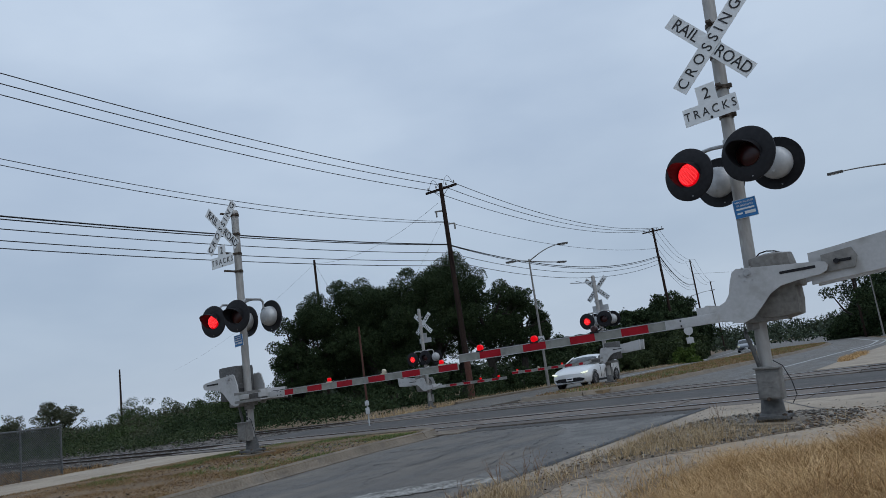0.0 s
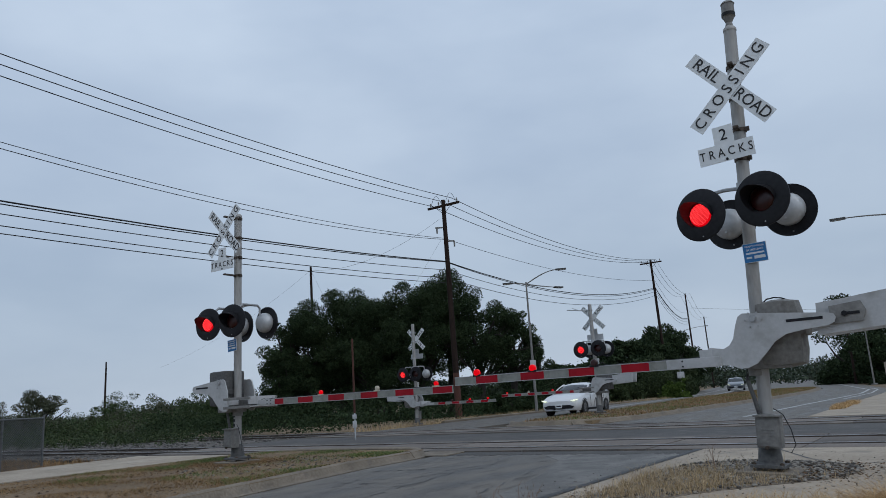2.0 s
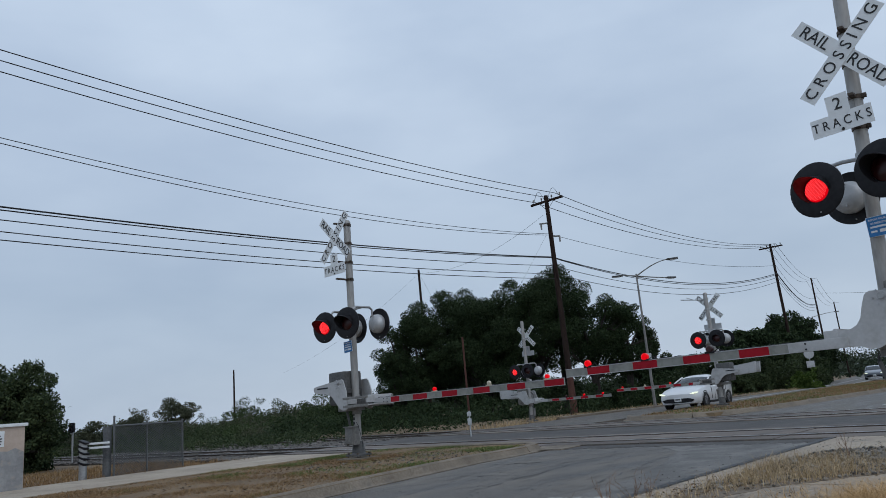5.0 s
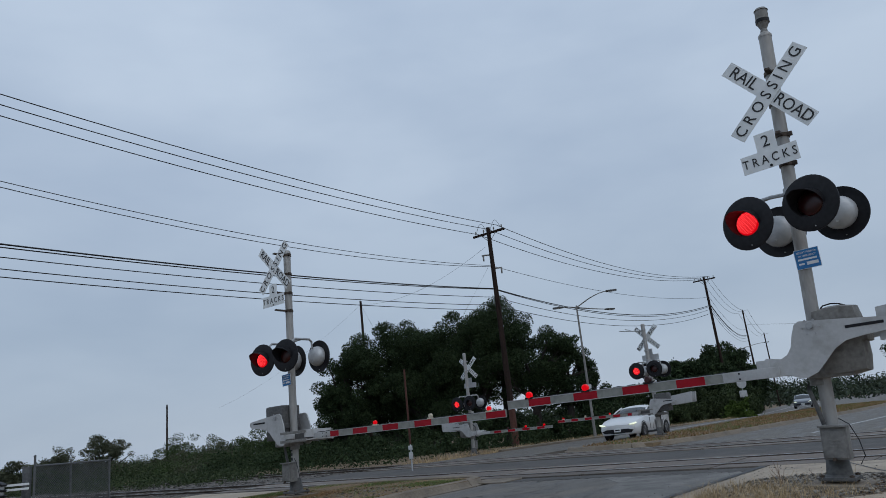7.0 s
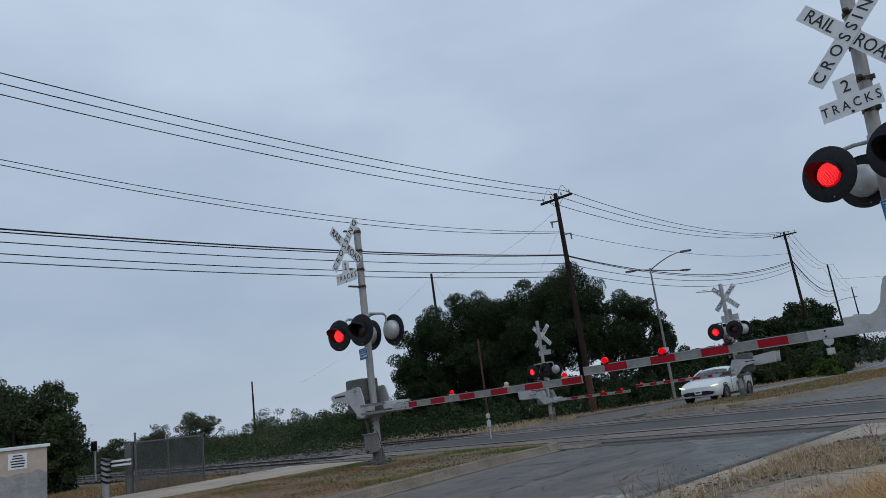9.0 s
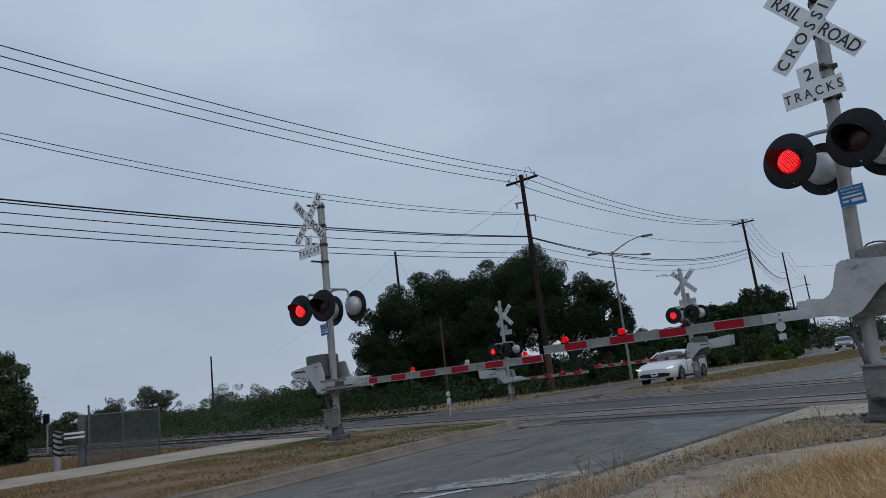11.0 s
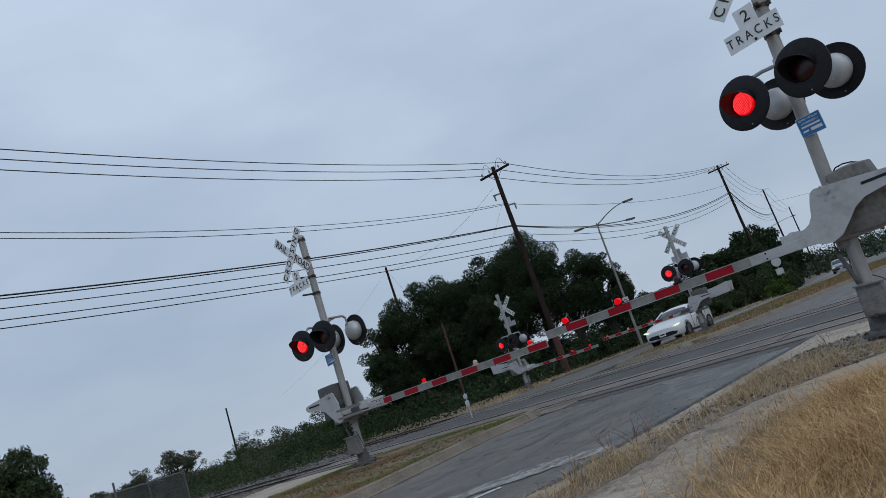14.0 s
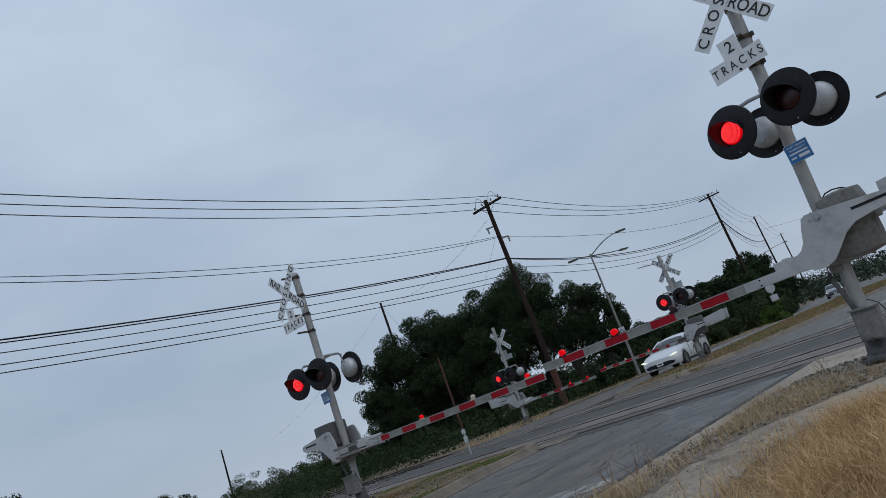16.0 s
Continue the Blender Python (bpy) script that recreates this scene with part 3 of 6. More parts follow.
single("ballast_bed", strip([(11.3, -260, -19.2), (12.2, -260, -19.2), (21.2, -260, -19.2), (22.2, -260, -19.2)], -0.12, -0.03), M_BALLAST, "grey crushed-stone ballast bed of the railway", "ballast", "structure", smooth=None)
single("ballast_bed_beyond", strip([(11.5, 14, 200), (22.0, 14, 200)], -0.12, -0.03), M_BALLAST, "grey crushed-stone ballast bed of the railway", "ballast", "structure", smooth=None)
tie_bm = bmesh.new()
box(tie_bm, (0, 0, 0), (0.22, 2.6, 0.16), bevel=0.012)
tie_me = mesh_of("sleeper", tie_bm, M_TIE)
for n_t, a0 in ((1, 12.95), (2, 19.05)):
    tr = tagged(new("railway_track"), "rusty steel railway track with timber sleepers and bright rail heads", "track", "railway tracks", "structure")
    for a in (a0, a0 + 1.5):
        part("rail", rail_mesh(-260, 200, a, -0.125), M_RAIL, tr, smooth=30)
        bm = strip([(a - 0.026, -260, 200), (a + 0.026, -260, 200)], 0.028, 0.036)
        part("rail_head", bm, M_RAILTOP, tr, "worn bright rail head", smooth=None)
    for k in range(110):
        s = new("sleeper", tie_me)
        s.parent = tr
        s.matrix_world = Matrix.Translation(W(a0 + 0.75, -19.6 - k * 0.52, -0.101)) @ pose(0, 0, 0, 0, 0, -TURN)
    # cast crossing panels between and beside the rails
    for k in range(14):
        b0 = -19.2 + k * 2.42
        for lo, hi in ((a0 - 0.68, a0 - 0.06), (a0 + 0.09, a0 + 1.41), (a0 + 1.56, a0 + 2.2)):
            bm = bmesh.new()
            z = 0.018 + random.uniform(-0.006, 0.006)
            box(bm, (0, 0, 0), (2.40, hi - lo, 0.16), bevel=0.012)
            p = part("crossing_panel", bm, M_PANEL, tr)
            p.matrix_world = Matrix.Translation(W((lo + hi) / 2, b0 + 1.21, z - 0.08)) @ pose(0, 0, 0, random.uniform(-0.15, 0.15), random.uniform(-0.1, 0.1), -TURN)

# ---- crossing signals ----
def lamp_unit(parent, L, x, y, z, face, lit, size=0.315, aim=0.0):
    """A flashing lamp: round black background, hood, lens and grey housing. face -1 looks to -y."""
    m = L @ Matrix.Translation((x, y, z)) @ pose(0, 0, 0, 0, 0, aim) @ (pose(0, 0, 0) if face < 0 else pose(0, 0, 0, 0, 0, 180))
    bm = bmesh.new()
    R = size
    lathe(bm, [(0.145, -0.004), (R - 0.02, -0.012), (R, -0.004), (R, 0.012), (R - 0.02, 0.004), (0.145, 0.012), (0.145, -0.004)], m, 40)
    disc = part("background_disc", bm, M_BLACK, parent, "matt black round background disc")
    bm = bmesh.new()
    lathe(bm, [(0.0, -0.035), (0.06, -0.03), (0.11, -0.018), (0.138, 0.004)], m, 32)
    lens = part("lens", bm, M_LIT if lit else M_REDLENS, disc, "glowing red lens" if lit else "dark red unlit lens")
    if lit:
        bm = bmesh.new()
        for i in range(-8, 9):
            for j in range(-8, 9):
                px, pz = (i + 0.5 * (j % 2)) * 0.0165, j * 0.0145
                rr = math.hypot(px, pz)
                if rr < 0.125:
                    bmesh.ops.create_icosphere(bm, subdivisions=1, radius=0.0052, matrix=m @ Matrix.Translation((px, -0.036 + 0.02 * (rr / 0.125) ** 2, pz)))
        part("led_points", bm, M_LITDOT, disc, "bright red points of light", smooth=None)
    # hood: a cut-away tube over the lens
    bm = bmesh.new()
    rows = []
    for k in range(25):
        an = radians(-10 + 235 * k / 24)
        f = k / 24
        depth = 0.02 + (0.24 if face < 0 else 0.10) * min(1.0, f * 2.1) ** 1.2 * min(1.0, (1 - f) * 2.6) ** 0.9
        c, s = math.cos(an), math.sin(an)
        rows.append([bm.verts.new(m @ Vector((0.157 * c, -0.006, 0.157 * s))), bm.verts.new(m @ Vector((0.152 * c, -depth, 0.152 * s - 0.02))),
                     bm.verts.new(m @ Vector((0.147 * c, -depth, 0.147 * s - 0.02))), bm.verts.new(m @ Vector((0.147 * c, -0.006, 0.147 * s)))])
    for A, B in zip(rows, rows[1:]):
        for k in range(3):
            bm.faces.new((A[k], A[k + 1], B[k + 1], B[k]))
    part("hood", bm, M_BLACK, disc, "black sheet hood over the lens")
    bm = bmesh.new()
    lathe(bm, [(0.19, 0.012), (0.195, 0.05), (0.185, 0.11), (0.15, 0.16), (0.09, 0.185), (0.0, 0.19)], m, 32)
    rod(bm, m @ Vector((0, 0.19, -0.12)), m @ Vector((0, 0.15, -0.12)), 0.012, seg=8)
    part("housing", bm, M_SILVER, disc, "grey domed lamp housing")
    bm = bmesh.new()
    rod(bm, m @ Vector((0, 0.02, -R + 0.05)), m @ Vector((0, -0.014, -R + 0.05)), 0.008, seg=8)
    part("bolt", bm, M_GALV, disc)
    return disc


def sign_blade(parent, name, w, h, m, label, both):
    bm = bmesh.new()
    box(bm, (0, 0, 0), (w, 0.006, h), m)
    p = part(name, bm, M_SIGN, parent, label)
    return p


def two_sided(text, size, m, parent, wide, both, off=0.0055):
    words("lettering", text, size, m @ Matrix.Translation((0, -off, 0)), M_LETTER, parent, wide)
    if both:
        words("lettering", text, size, m @ Matrix.Translation((0, off, 0)) @ pose(0, 0, 0, 0, 0, 180), M_LETTER, parent, wide)


def signal(name, at, turn, side, lean, top, buck, buck_off, lamps, pivot, arm, tip, arm_y, lit, label, both=False, plain=False, finial=False, box_x=0.05, tilt=0.0, drop=0.0, tdrop=0.77, lamp_turn=0.0, weights=True, ttilt=0.0, notice_at=(0.0, -0.46), aim=0.0, gate_dx=0.0, tx=-0.02, lamp_tilt=0.0, lamp_dx=0.0, spread=45.0, sign_dx=0.0, blade=1.22, plate_w=0.34):
    """A crossing signal, facing -y: mast, crossbuck, flashing lamps and a lowered gate that reaches to side (-1 left, 1 right)."""
    S = root(name, Matrix.Translation(at) @ pose(0, 0, 0, 0, 0, turn) @ pose(0, 0, 0, 0, lean, 0), label, "crossing signal", "crossing signals")
    level = pose(0, 0, 0, 0, -lean, 0)
    # mast
    bm = bmesh.new()
    rod(bm, (0, 0, 0.2), (0, 0, top), 0.073, seg=28)
    lathe(bm, [(0.0, 0.04), (0.05, 0.035), (0.078, 0.0), (0.078, -0.03)], Matrix.Translation((0, 0, top)) @ pose(0, 0, 0, 90), 24)
    part("mast", bm, M_ALU, S, "grey weathered tubular mast")
    bm = bmesh.new()
    lathe(bm, [(0.17, 0.08), (0.17, 0.11), (0.13, 0.14), (0.11, 0.32), (0.085, 0.36)], pose(0, 0, 0, 90), 24)
    box(bm, (0, 0, 0.10), (0.36, 0.36, 0.035), bevel=0.008)
    base = part("mast_base", bm, M_CASTDARK, S, "dark grimy cast mast base")
    for sx in (-1, 1):
        for sy in (-1, 1):
            bm = bmesh.new()
            rod(bm, (0.145 * sx, 0.145 * sy, -0.05), (0.145 * sx, 0.145 * sy, 0.145), 0.012, seg=8)
            rod(bm, (0.145 * sx, 0.145 * sy, 0.118), (0.145 * sx, 0.145 * sy, 0.14), 0.028, seg=6)
            part("anchor_bolt", bm, M_RAIL, base)
    bm = bmesh.new()
    box(bm, (0, 0, -0.02), (0.62, 0.62, 0.14), bevel=0.02)
    part("foundation", bm, M_CURB, S, "rough concrete foundation")
    bm = bmesh.new()
    box(bm, (box_x, -0.14, 0.47), (0.26, 0.16, 0.34), bevel=0.018)
    jb = part("junction_box", bm, M_CAST, S, "grey cast junction box at the mast's foot")
    bm = bmesh.new()
    box(bm, (box_x, -0.225, 0.46), (0.215, 0.014, 0.28), bevel=0.006)
    box(bm, (box_x, -0.16, 0.645), (0.285, 0.19, 0.02), bevel=0.006)
    for k in range(3):
        box(bm, (box_x, -0.234, 0.50 - 0.03 * k), (0.12, 0.006, 0.012))
    part("box_lid", bm, M_CAST, jb)
    bm = bmesh.new()
    rod(bm, (box_x - 0.02, -0.23, 0.31), (box_x - 0.02, -0.26, 0.31), 0.02, seg=10)
    part("box_lug", bm, M_RAIL, jb)
    bm = bmesh.new()
    tube(bm, [(box_x - 0.10, -0.10, 0.66), (box_x - 0.14, -0.11, 0.85), (box_x - 0.19, -0.10, 1.02), (box_x - 0.2, -0.06, 1.25), (box_x - 0.1, -0.02, 1.36)], 0.024, 10)
    part("conduit", bm, M_CASTDARK, S, "bent dark conduit")
    bm = bmesh.new()
    tube(bm, [(0.1, -0.1, 0.72), (0.2, -0.14, 0.66), (0.27, -0.15, 0.5), (0.30, -0.14, 0.34), (0.24, -0.1, 0.25)], 0.006, 6)
    part("loose_wire", bm, M_WIRE, S)
    if finial:
        bm = bmesh.new()
        rod(bm, (0, 0, top + 0.03), (0, 0, top + 0.09), 0.05, 0.035, 20)
        rod(bm, (0, 0, top + 0.08), (0, 0, top + 0.16), 0.036, 0.07, 20)
        rod(bm, (0, 0, top + 0.16), (0, 0, top + 0.33), 0.078, 0.074, 20)
        rod(bm, (0, 0, top + 0.33), (0, 0, top + 0.36), 0.083, 0.06, 20)
        part("bell", bm, M_CAST, S, "grey electronic bell on the mast top")
        bm = bmesh.new()
        rod(bm, (0, 0, top + 0.165), (0, 0, top + 0.21), 0.081, seg=20)
        part("bell_grille", bm, M_BLACK, S)
    # crossbuck
    Mb = Matrix.Translation((sign_dx, -buck_off, buck)) @ pose(0, 0, 0, 0, -tilt, 0)
    A = Mb @ pose(0, 0, 0, 0, spread, 0)
    B = Mb @ Matrix.Translation((0, -0.007, 0)) @ pose(0, 0, 0, 0, -spread, 0)
    p1 = sign_blade(S, "crossbuck_blade", blade, 0.19, A, "white crossbuck blade with black letters", both)
    two_sided("RAIL", 0.195, A @ Matrix.Translation((-0.36, 0, 0)), p1, 0.98, both)
    two_sided("ROAD", 0.195, A @ Matrix.Translation((0.36, 0, 0)), p1, 0.92, both)
    p2 = sign_blade(S, "crossbuck_blade", blade, 0.19, B, "white crossbuck blade with black letters", both)
    two_sided("C R O S S I N G", 0.19, B, p2, 0.92, both)
    # number of tracks
    T = Mb @ Matrix.Translation((tx, 0, -tdrop)) @ pose(0, 0, 0, 0, -ttilt, 0)
    bm = bmesh.new()
    plate(bm, [(-plate_w, -0.11), (plate_w, -0.11), (plate_w, 0.11), (0.115, 0.11), (0.115, 0.33), (-0.115, 0.33), (-0.115, 0.11), (-plate_w, 0.11)], -0.003, 0.003, T)
    p3 = part("tracks_plate", bm, M_SIGN if not plain else M_SIGNBACK, S, "white T-shaped plate with black letters" if not plain else "grey back of a T-shaped plate")
    if not plain:
        two_sided("T R A C K S", 0.15, T, p3, 0.86 * plate_w / 0.34, both)
        two_sided("2", 0.20, T @ Matrix.Translation((0, 0, 0.215)), p3, 0.95, both)
        bm = bmesh.new()
        rod(bm, T @ Vector((0.0, -0.012, -0.085)), T @ Vector((0.0, 0.01, -0.085)), 0.016, seg=8)
        part("sign_bolt", bm, M_BLACK, p3)
    for dz in (0.30, -0.10, -0.50, -0.86):
        bm = bmesh.new()
        rod(bm, (0, 0, buck + dz - 0.022), (0, 0, buck + dz + 0.022), 0.086, seg=20)
        box(bm, (0.0, -buck_off / 2, buck + dz), (0.06, buck_off, 0.03), bevel=0.005)
        box(bm, (0.095, -0.03, buck + dz), (0.05, 0.04, 0.05), bevel=0.005)
        part("sign_bracket", bm, M_RAIL if not plain else M_GALV, S, "dark clamp bracket")
    # flashing lamps on their cross-arm
    L = Matrix.Translation((lamp_dx, 0, lamps)) @ pose(0, 0, 0, 0, -lamp_tilt, lamp_turn) @ Matrix.Translation((0, 0, -lamps))
    bm = bmesh.new()
    rod(bm, (0, 0, lamps + 0.16), (0, 0, lamps + 0.36), 0.09, seg=20)
    for s in (-1, 1):
        tube(bm, [L @ Vector(v) for v in ((0, 0, lamps + 0.30), (0.2 * s, 0, lamps + 0.33), (0.36 * s, 0, lamps + 0.33))], 0.024, 8)
        tube(bm, [L @ Vector(v) for v in ((0.36 * s, -0.24, lamps + 0.15), (0.36 * s, -0.24, lamps + 0.28), (0.36 * s, -0.18, lamps + 0.33), (0.36 * s, 0.18, lamps + 0.33), (0.36 * s, 0.24, lamps + 0.28), (0.36 * s, 0.24, lamps + 0.15))], 0.024, 8)
    part("lamp_arm", bm, M_GALV, S, "grey pipe cross-arm of the lamps")
    for s in (-1, 1):
        lamp_unit(S, L, 0.36 * s, -0.42, lamps, -1, lit == s, 0.312, aim)
        lamp_unit(S, L, 0.36 * s, 0.42, lamps, 1, both and lit == s)
    # blue notice
    Mn = Matrix.Translation((notice_at[0], -0.085, lamps + notice_at[1])) @ pose(0, 0, 0, 0, -4, 0)
    bm = bmesh.new()
    box(bm, (0, 0, 0), (0.26, 0.006, 0.225), Mn, bevel=0.002)
    ns = part("notice", bm, M_SIGN, S, "blue notice with white lettering")
    bm = bmesh.new()
    box(bm, (0, -0.0045, 0), (0.25, 0.004, 0.215), Mn)
    part("notice_face", bm, M_BLUE, ns)
    if not plain:
        words("lettering", "REPORT PROBLEM", 0.030, Mn @ Matrix.Translation((0, -0.008, 0.075)), M_SIGN, ns, 0.85)
        words("lettering", "OR EMERGENCY", 0.030, Mn @ Matrix.Translation((0, -0.008, 0.035)), M_SIGN, ns, 0.85)
        for bx, bz, bw, bh in ((0, -0.005, 0.2, 0.02), (-0.07, -0.055, 0.06, 0.02), (0.045, -0.055, 0.12, 0.035)):
            bm = bmesh.new()
            box(bm, (bx, -0.0085, bz), (bw, 0.003, bh), Mn)
            part("notice_bar", bm, M_SIGN, ns)
    # gate mechanism
    k = side
    Z = pivot
    G = level @ Matrix.Translation((Z * math.tan(radians(lean)) + gate_dx, 0, 0))
    bm = bmesh.new()
    box(bm, (-0.32 * k, 0.0, Z - (0.17 if k < 0 else 0.09)), (0.50, 0.46, 0.76 if k < 0 else 0.66), G, bevel=0.19 if k < 0 else 0.06)
    box(bm, (-0.32 * k, 0.0, Z - 0.16), (0.56, 0.40, 0.10), G, bevel=0.02)
    gb = part("gate_mechanism", bm, M_MACHINE if k < 0 else M_CASTDARK, S, "bulging grey cast gate machine")
    if k > 0:
        for q in range(6):
            bm = bmesh.new()
            rod(bm, G @ Vector((-0.50 + 0.18 * (q % 3), -0.235, Z - 0.02 - 0.2 * (q // 3))), G @ Vector((-0.50 + 0.18 * (q % 3), -0.215, Z - 0.02 - 0.2 * (q // 3))), 0.014, seg=6)
            part("cover_bolt", bm, M_GALV, gb)
        bm = bmesh.new()
        box(bm, (0.45, -0.02, Z - 0.40), (0.5, 0.26, 0.14), G, bevel=0.02)
        part("arm_hub", bm, M_CASTDARK, gb, "dark hub of the arm")
    bm = bmesh.new()
    box(bm, (-0.16 * k, 0.0, Z - 0.50), (0.46, 0.34, 0.10), G, bevel=0.03)
    rod(bm, G @ Vector((0, 0, Z - 0.62)), G @ Vector((0, 0, Z - 0.3)), 0.095, seg=20)
    part("machine_clamp", bm, M_CAST, gb)
    bm = bmesh.new()
    tube(bm, [G @ Vector((x * -k, -0.05, z)) for x, z in ((0.18, Z + 0.19), (0.22, Z + 0.225), (0.30, Z + 0.235), (0.38, Z + 0.22), (0.44, Z + 0.19))], 0.008, 6)
    part("lifting_eye", bm, M_BLACK, gb)
    pl = [(-0.42, -0.29), (-0.44, -0.47), (-0.19, -0.49), (-0.10, -0.53), (-0.02, -0.535), (0.09, -0.49), (0.20, -0.38), (0.30, -0.27), (0.42, -0.20), (0.6, -0.17), (0.84, -0.15), (0.90, -0.12), (0.92, -0.07), (0.90, -0.03), (0.84, -0.015), (0.42, 0.03), (0.12, 0.06), (0.0, 0.07), (-0.05, 0.04), (-0.09, -0.06), (-0.13, -0.20), (-0.18, -0.27), (-0.25, -0.305)]
    if k > 0:
        pl = [(-0.14, -0.33), (-0.15, -0.49)] + pl[3:20] + [(-0.13, -0.16)]
    for y, nm in ((-0.34, "gate_lever"), (0.30, "gate_lever")):
        bm = bmesh.new()
        plate(bm, [(-k * x, Z + z) for x, z in pl], y - 0.012, y + 0.012, G)
        lv = part(nm, bm, M_WHITEPLATE, S, "white-grey curved steel gate lever", smooth=None)
        bm = bmesh.new()
        box(bm, (-k * 0.62, y - 0.014 if y < 0 else y + 0.014, Z - 0.062), (0.36, 0.003, 0.030), G @ Matrix.Translation((0, 0, 0)))
        part("slot", bm, M_BLACK, lv)
        e = -1 if y < 0 else 1
        bm = bmesh.new()
        rod(bm, G @ Vector((-k * 0.11, y, Z - 0.0)), G @ Vector((-k * 0.11, y + 0.04 * e, Z - 0.0)), 0.032, seg=6)
        rod(bm, G @ Vector((-k * 0.11, y, Z - 0.0)), G @ Vector((-k * 0.11, y + 0.02 * e, Z - 0.0)), 0.045, seg=16)
        part("pivot_bolt", bm, M_GALV, lv)
        for q in range(6):
            bm = bmesh.new()
            c, s = math.cos(q * 1.05), math.sin(q * 1.05)
            rod(bm, G @ Vector((-k * (0.11 + 0.085 * c), y, Z + 0.085 * s - 0.01)), G @ Vector((-k * (0.11 + 0.085 * c), y + 0.022 * e, Z + 0.085 * s - 0.01)), 0.011, seg=6)
            part("lever_bolt", bm, M_GALV, lv)
    # counterweights at the short end
    for y in ((-0.22, 0.20) if weights else ()):
        bm = bmesh.new()
        plate(bm, [(-k * x, Z + z) for x, z in ((0.72, -0.24), (1.48, -0.19), (1.52, 0.18), (0.98, 0.12), (0.74, 0.10))], y - 0.05, y + 0.05, G)
        cw = part("counterweight", bm, M_WHITEPLATE, S, "pale steel counterweight plate", smooth=None)
        bm = bmesh.new()
        plate(bm, [(-k * x, Z + z) for x, z in ((0.86, -0.14), (1.16, -0.13), (1.20, -0.02), (1.16, 0.08), (0.86, 0.05))], y - 0.075, y - 0.05, G)
        part("clamp_plate", bm, M_CAST, cw, smooth=None)
        bm = bmesh.new()
        box(bm, (-k * 1.06, y - 0.078, Z - 0.04), (0.16, 0.008, 0.03), G)
        rod(bm, G @ Vector((-k * 1.0, y - 0.11, Z - 0.04)), G @ Vector((-k * 1.0, y - 0.05, Z - 0.04)), 0.03, seg=6)
        part("clamp_bolt", bm, M_BLACK, cw)
    # cross-piece that holds the arm
    xs = arm - 0.42
    for y in (-0.34, 0.30):
        for dz, hz in (((-0.31, 0.045), (-0.465, 0.05)) if k > 0 else ((-0.38, 0.17),)):
            bm = bmesh.new()
            x_in, x_out = (0.02, arm + 0.06) if k > 0 else (0.38, 0.52)
            box(bm, (k * (x_in + x_out) / 2, y, Z + dz), (x_out - x_in, 0.03, hz), G, bevel=0.004)
            part("arm_bracket", bm, M_WHITEPLATE if k < 0 else M_CAST, S, "pale steel bracket of the gate arm")
    for x in ((0.10, arm + 0.02) if k > 0 else (0.40,)):
        bm = bmesh.new()
        box(bm, (k * x, -0.02, Z - 0.35), (0.035, 0.64, 0.14), G, bevel=0.004)
        box(bm, (k * x, -0.02, Z - 0.46), (0.10, 0.64, 0.02), G, bevel=0.004)
        part("cross_bar", bm, M_WHITEPLATE, S)
    # striped arm
    za = Z - 0.415 - drop
    bm = bmesh.new()
    box(bm, (k * (arm + 0.16), arm_y, za), (0.62, 0.05, 0.112 if k < 0 else 0.10), G, bevel=0.006)
    part("arm_socket", bm, M_WHITEPLATE, S, "pale steel socket of the arm")
    for q in range(1, 2 if k < 0 else 3):
        for dz in (-0.03, 0.03):
            bm = bmesh.new()
            rod(bm, G @ Vector((k * (arm + 0.18 + 0.1 * q), arm_y - 0.025, za + dz)), G @ Vector((k * (arm + 0.18 + 0.1 * q), arm_y - 0.034, za + dz)), 0.011, seg=6)
            part("socket_bolt", bm, M_BLACK, S)
    n = 9 if k < 0 else 11
    x0 = arm + 0.33
    w = (tip - x0) / n
    ga = part("gate_arm", bmesh_bar(G, k * x0, k * tip, arm_y, za, 0.030, 0.098), M_GREYTAPE, S, "lowered gate arm with red and grey-white stripes")
    for q in range(n):
        red = (q % 2 == 1) if k < 0 else (q % 2 == 0)
        if not red:
            continue
        bm = bmesh.new()
        box(bm, (k * (x0 + (q + 0.5) * w), arm_y, za), (w * 0.985, 0.0335, 0.1015), G)
        part("red_stripe", bm, M_RED, ga, "red reflective stripe")
    for dz in (-0.0525, 0.0525):
        bm = bmesh.new()
        box(bm, (k * (x0 + tip) / 2, arm_y, za + dz), (abs(tip - x0), 0.038, 0.009), G, bevel=0.002)
        part("edge_strip", bm, M_GALV, ga, "pale metal edge of the arm")
    # lamps on the arm
    spots = (0.895, 0.645, 0.395) if k < 0 else (0.93, 0.66, 0.37)
    for i, f in enumerate(spots):
        x = k * (arm + f * (tip - arm))
        on = i in (0, 1) if k < 0 else i in (0, 2)
        bm = bmesh.new()
        box(bm, (x, arm_y, za + 0.06), (0.12, 0.05, 0.025), G, bevel=0.006)
        hd = part("arm_lamp", bm, M_BLACK if k < 0 else M_AMBERBODY, S, "small red lamp on the gate arm")
        bm = bmesh.new()
        bmm = G @ Matrix.Translation((x, arm_y, za + 0.100))
        lathe(bm, [(0.0, -0.035), (0.034, -0.033), (0.046, -0.02), (0.046, 0.02), (0.034, 0.033), (0.0, 0.035)] if k < 0 else [(0.0, -0.03), (0.026, -0.028), (0.036, -0.018), (0.036, 0.018), (0.026, 0.028), (0.0, 0.03)], bmm, 20)
        part("arm_lens", bm, M_LIT if on else M_REDLENS if k < 0 else M_AMBERBODY, hd, "glowing red lens" if on else "unlit lens")
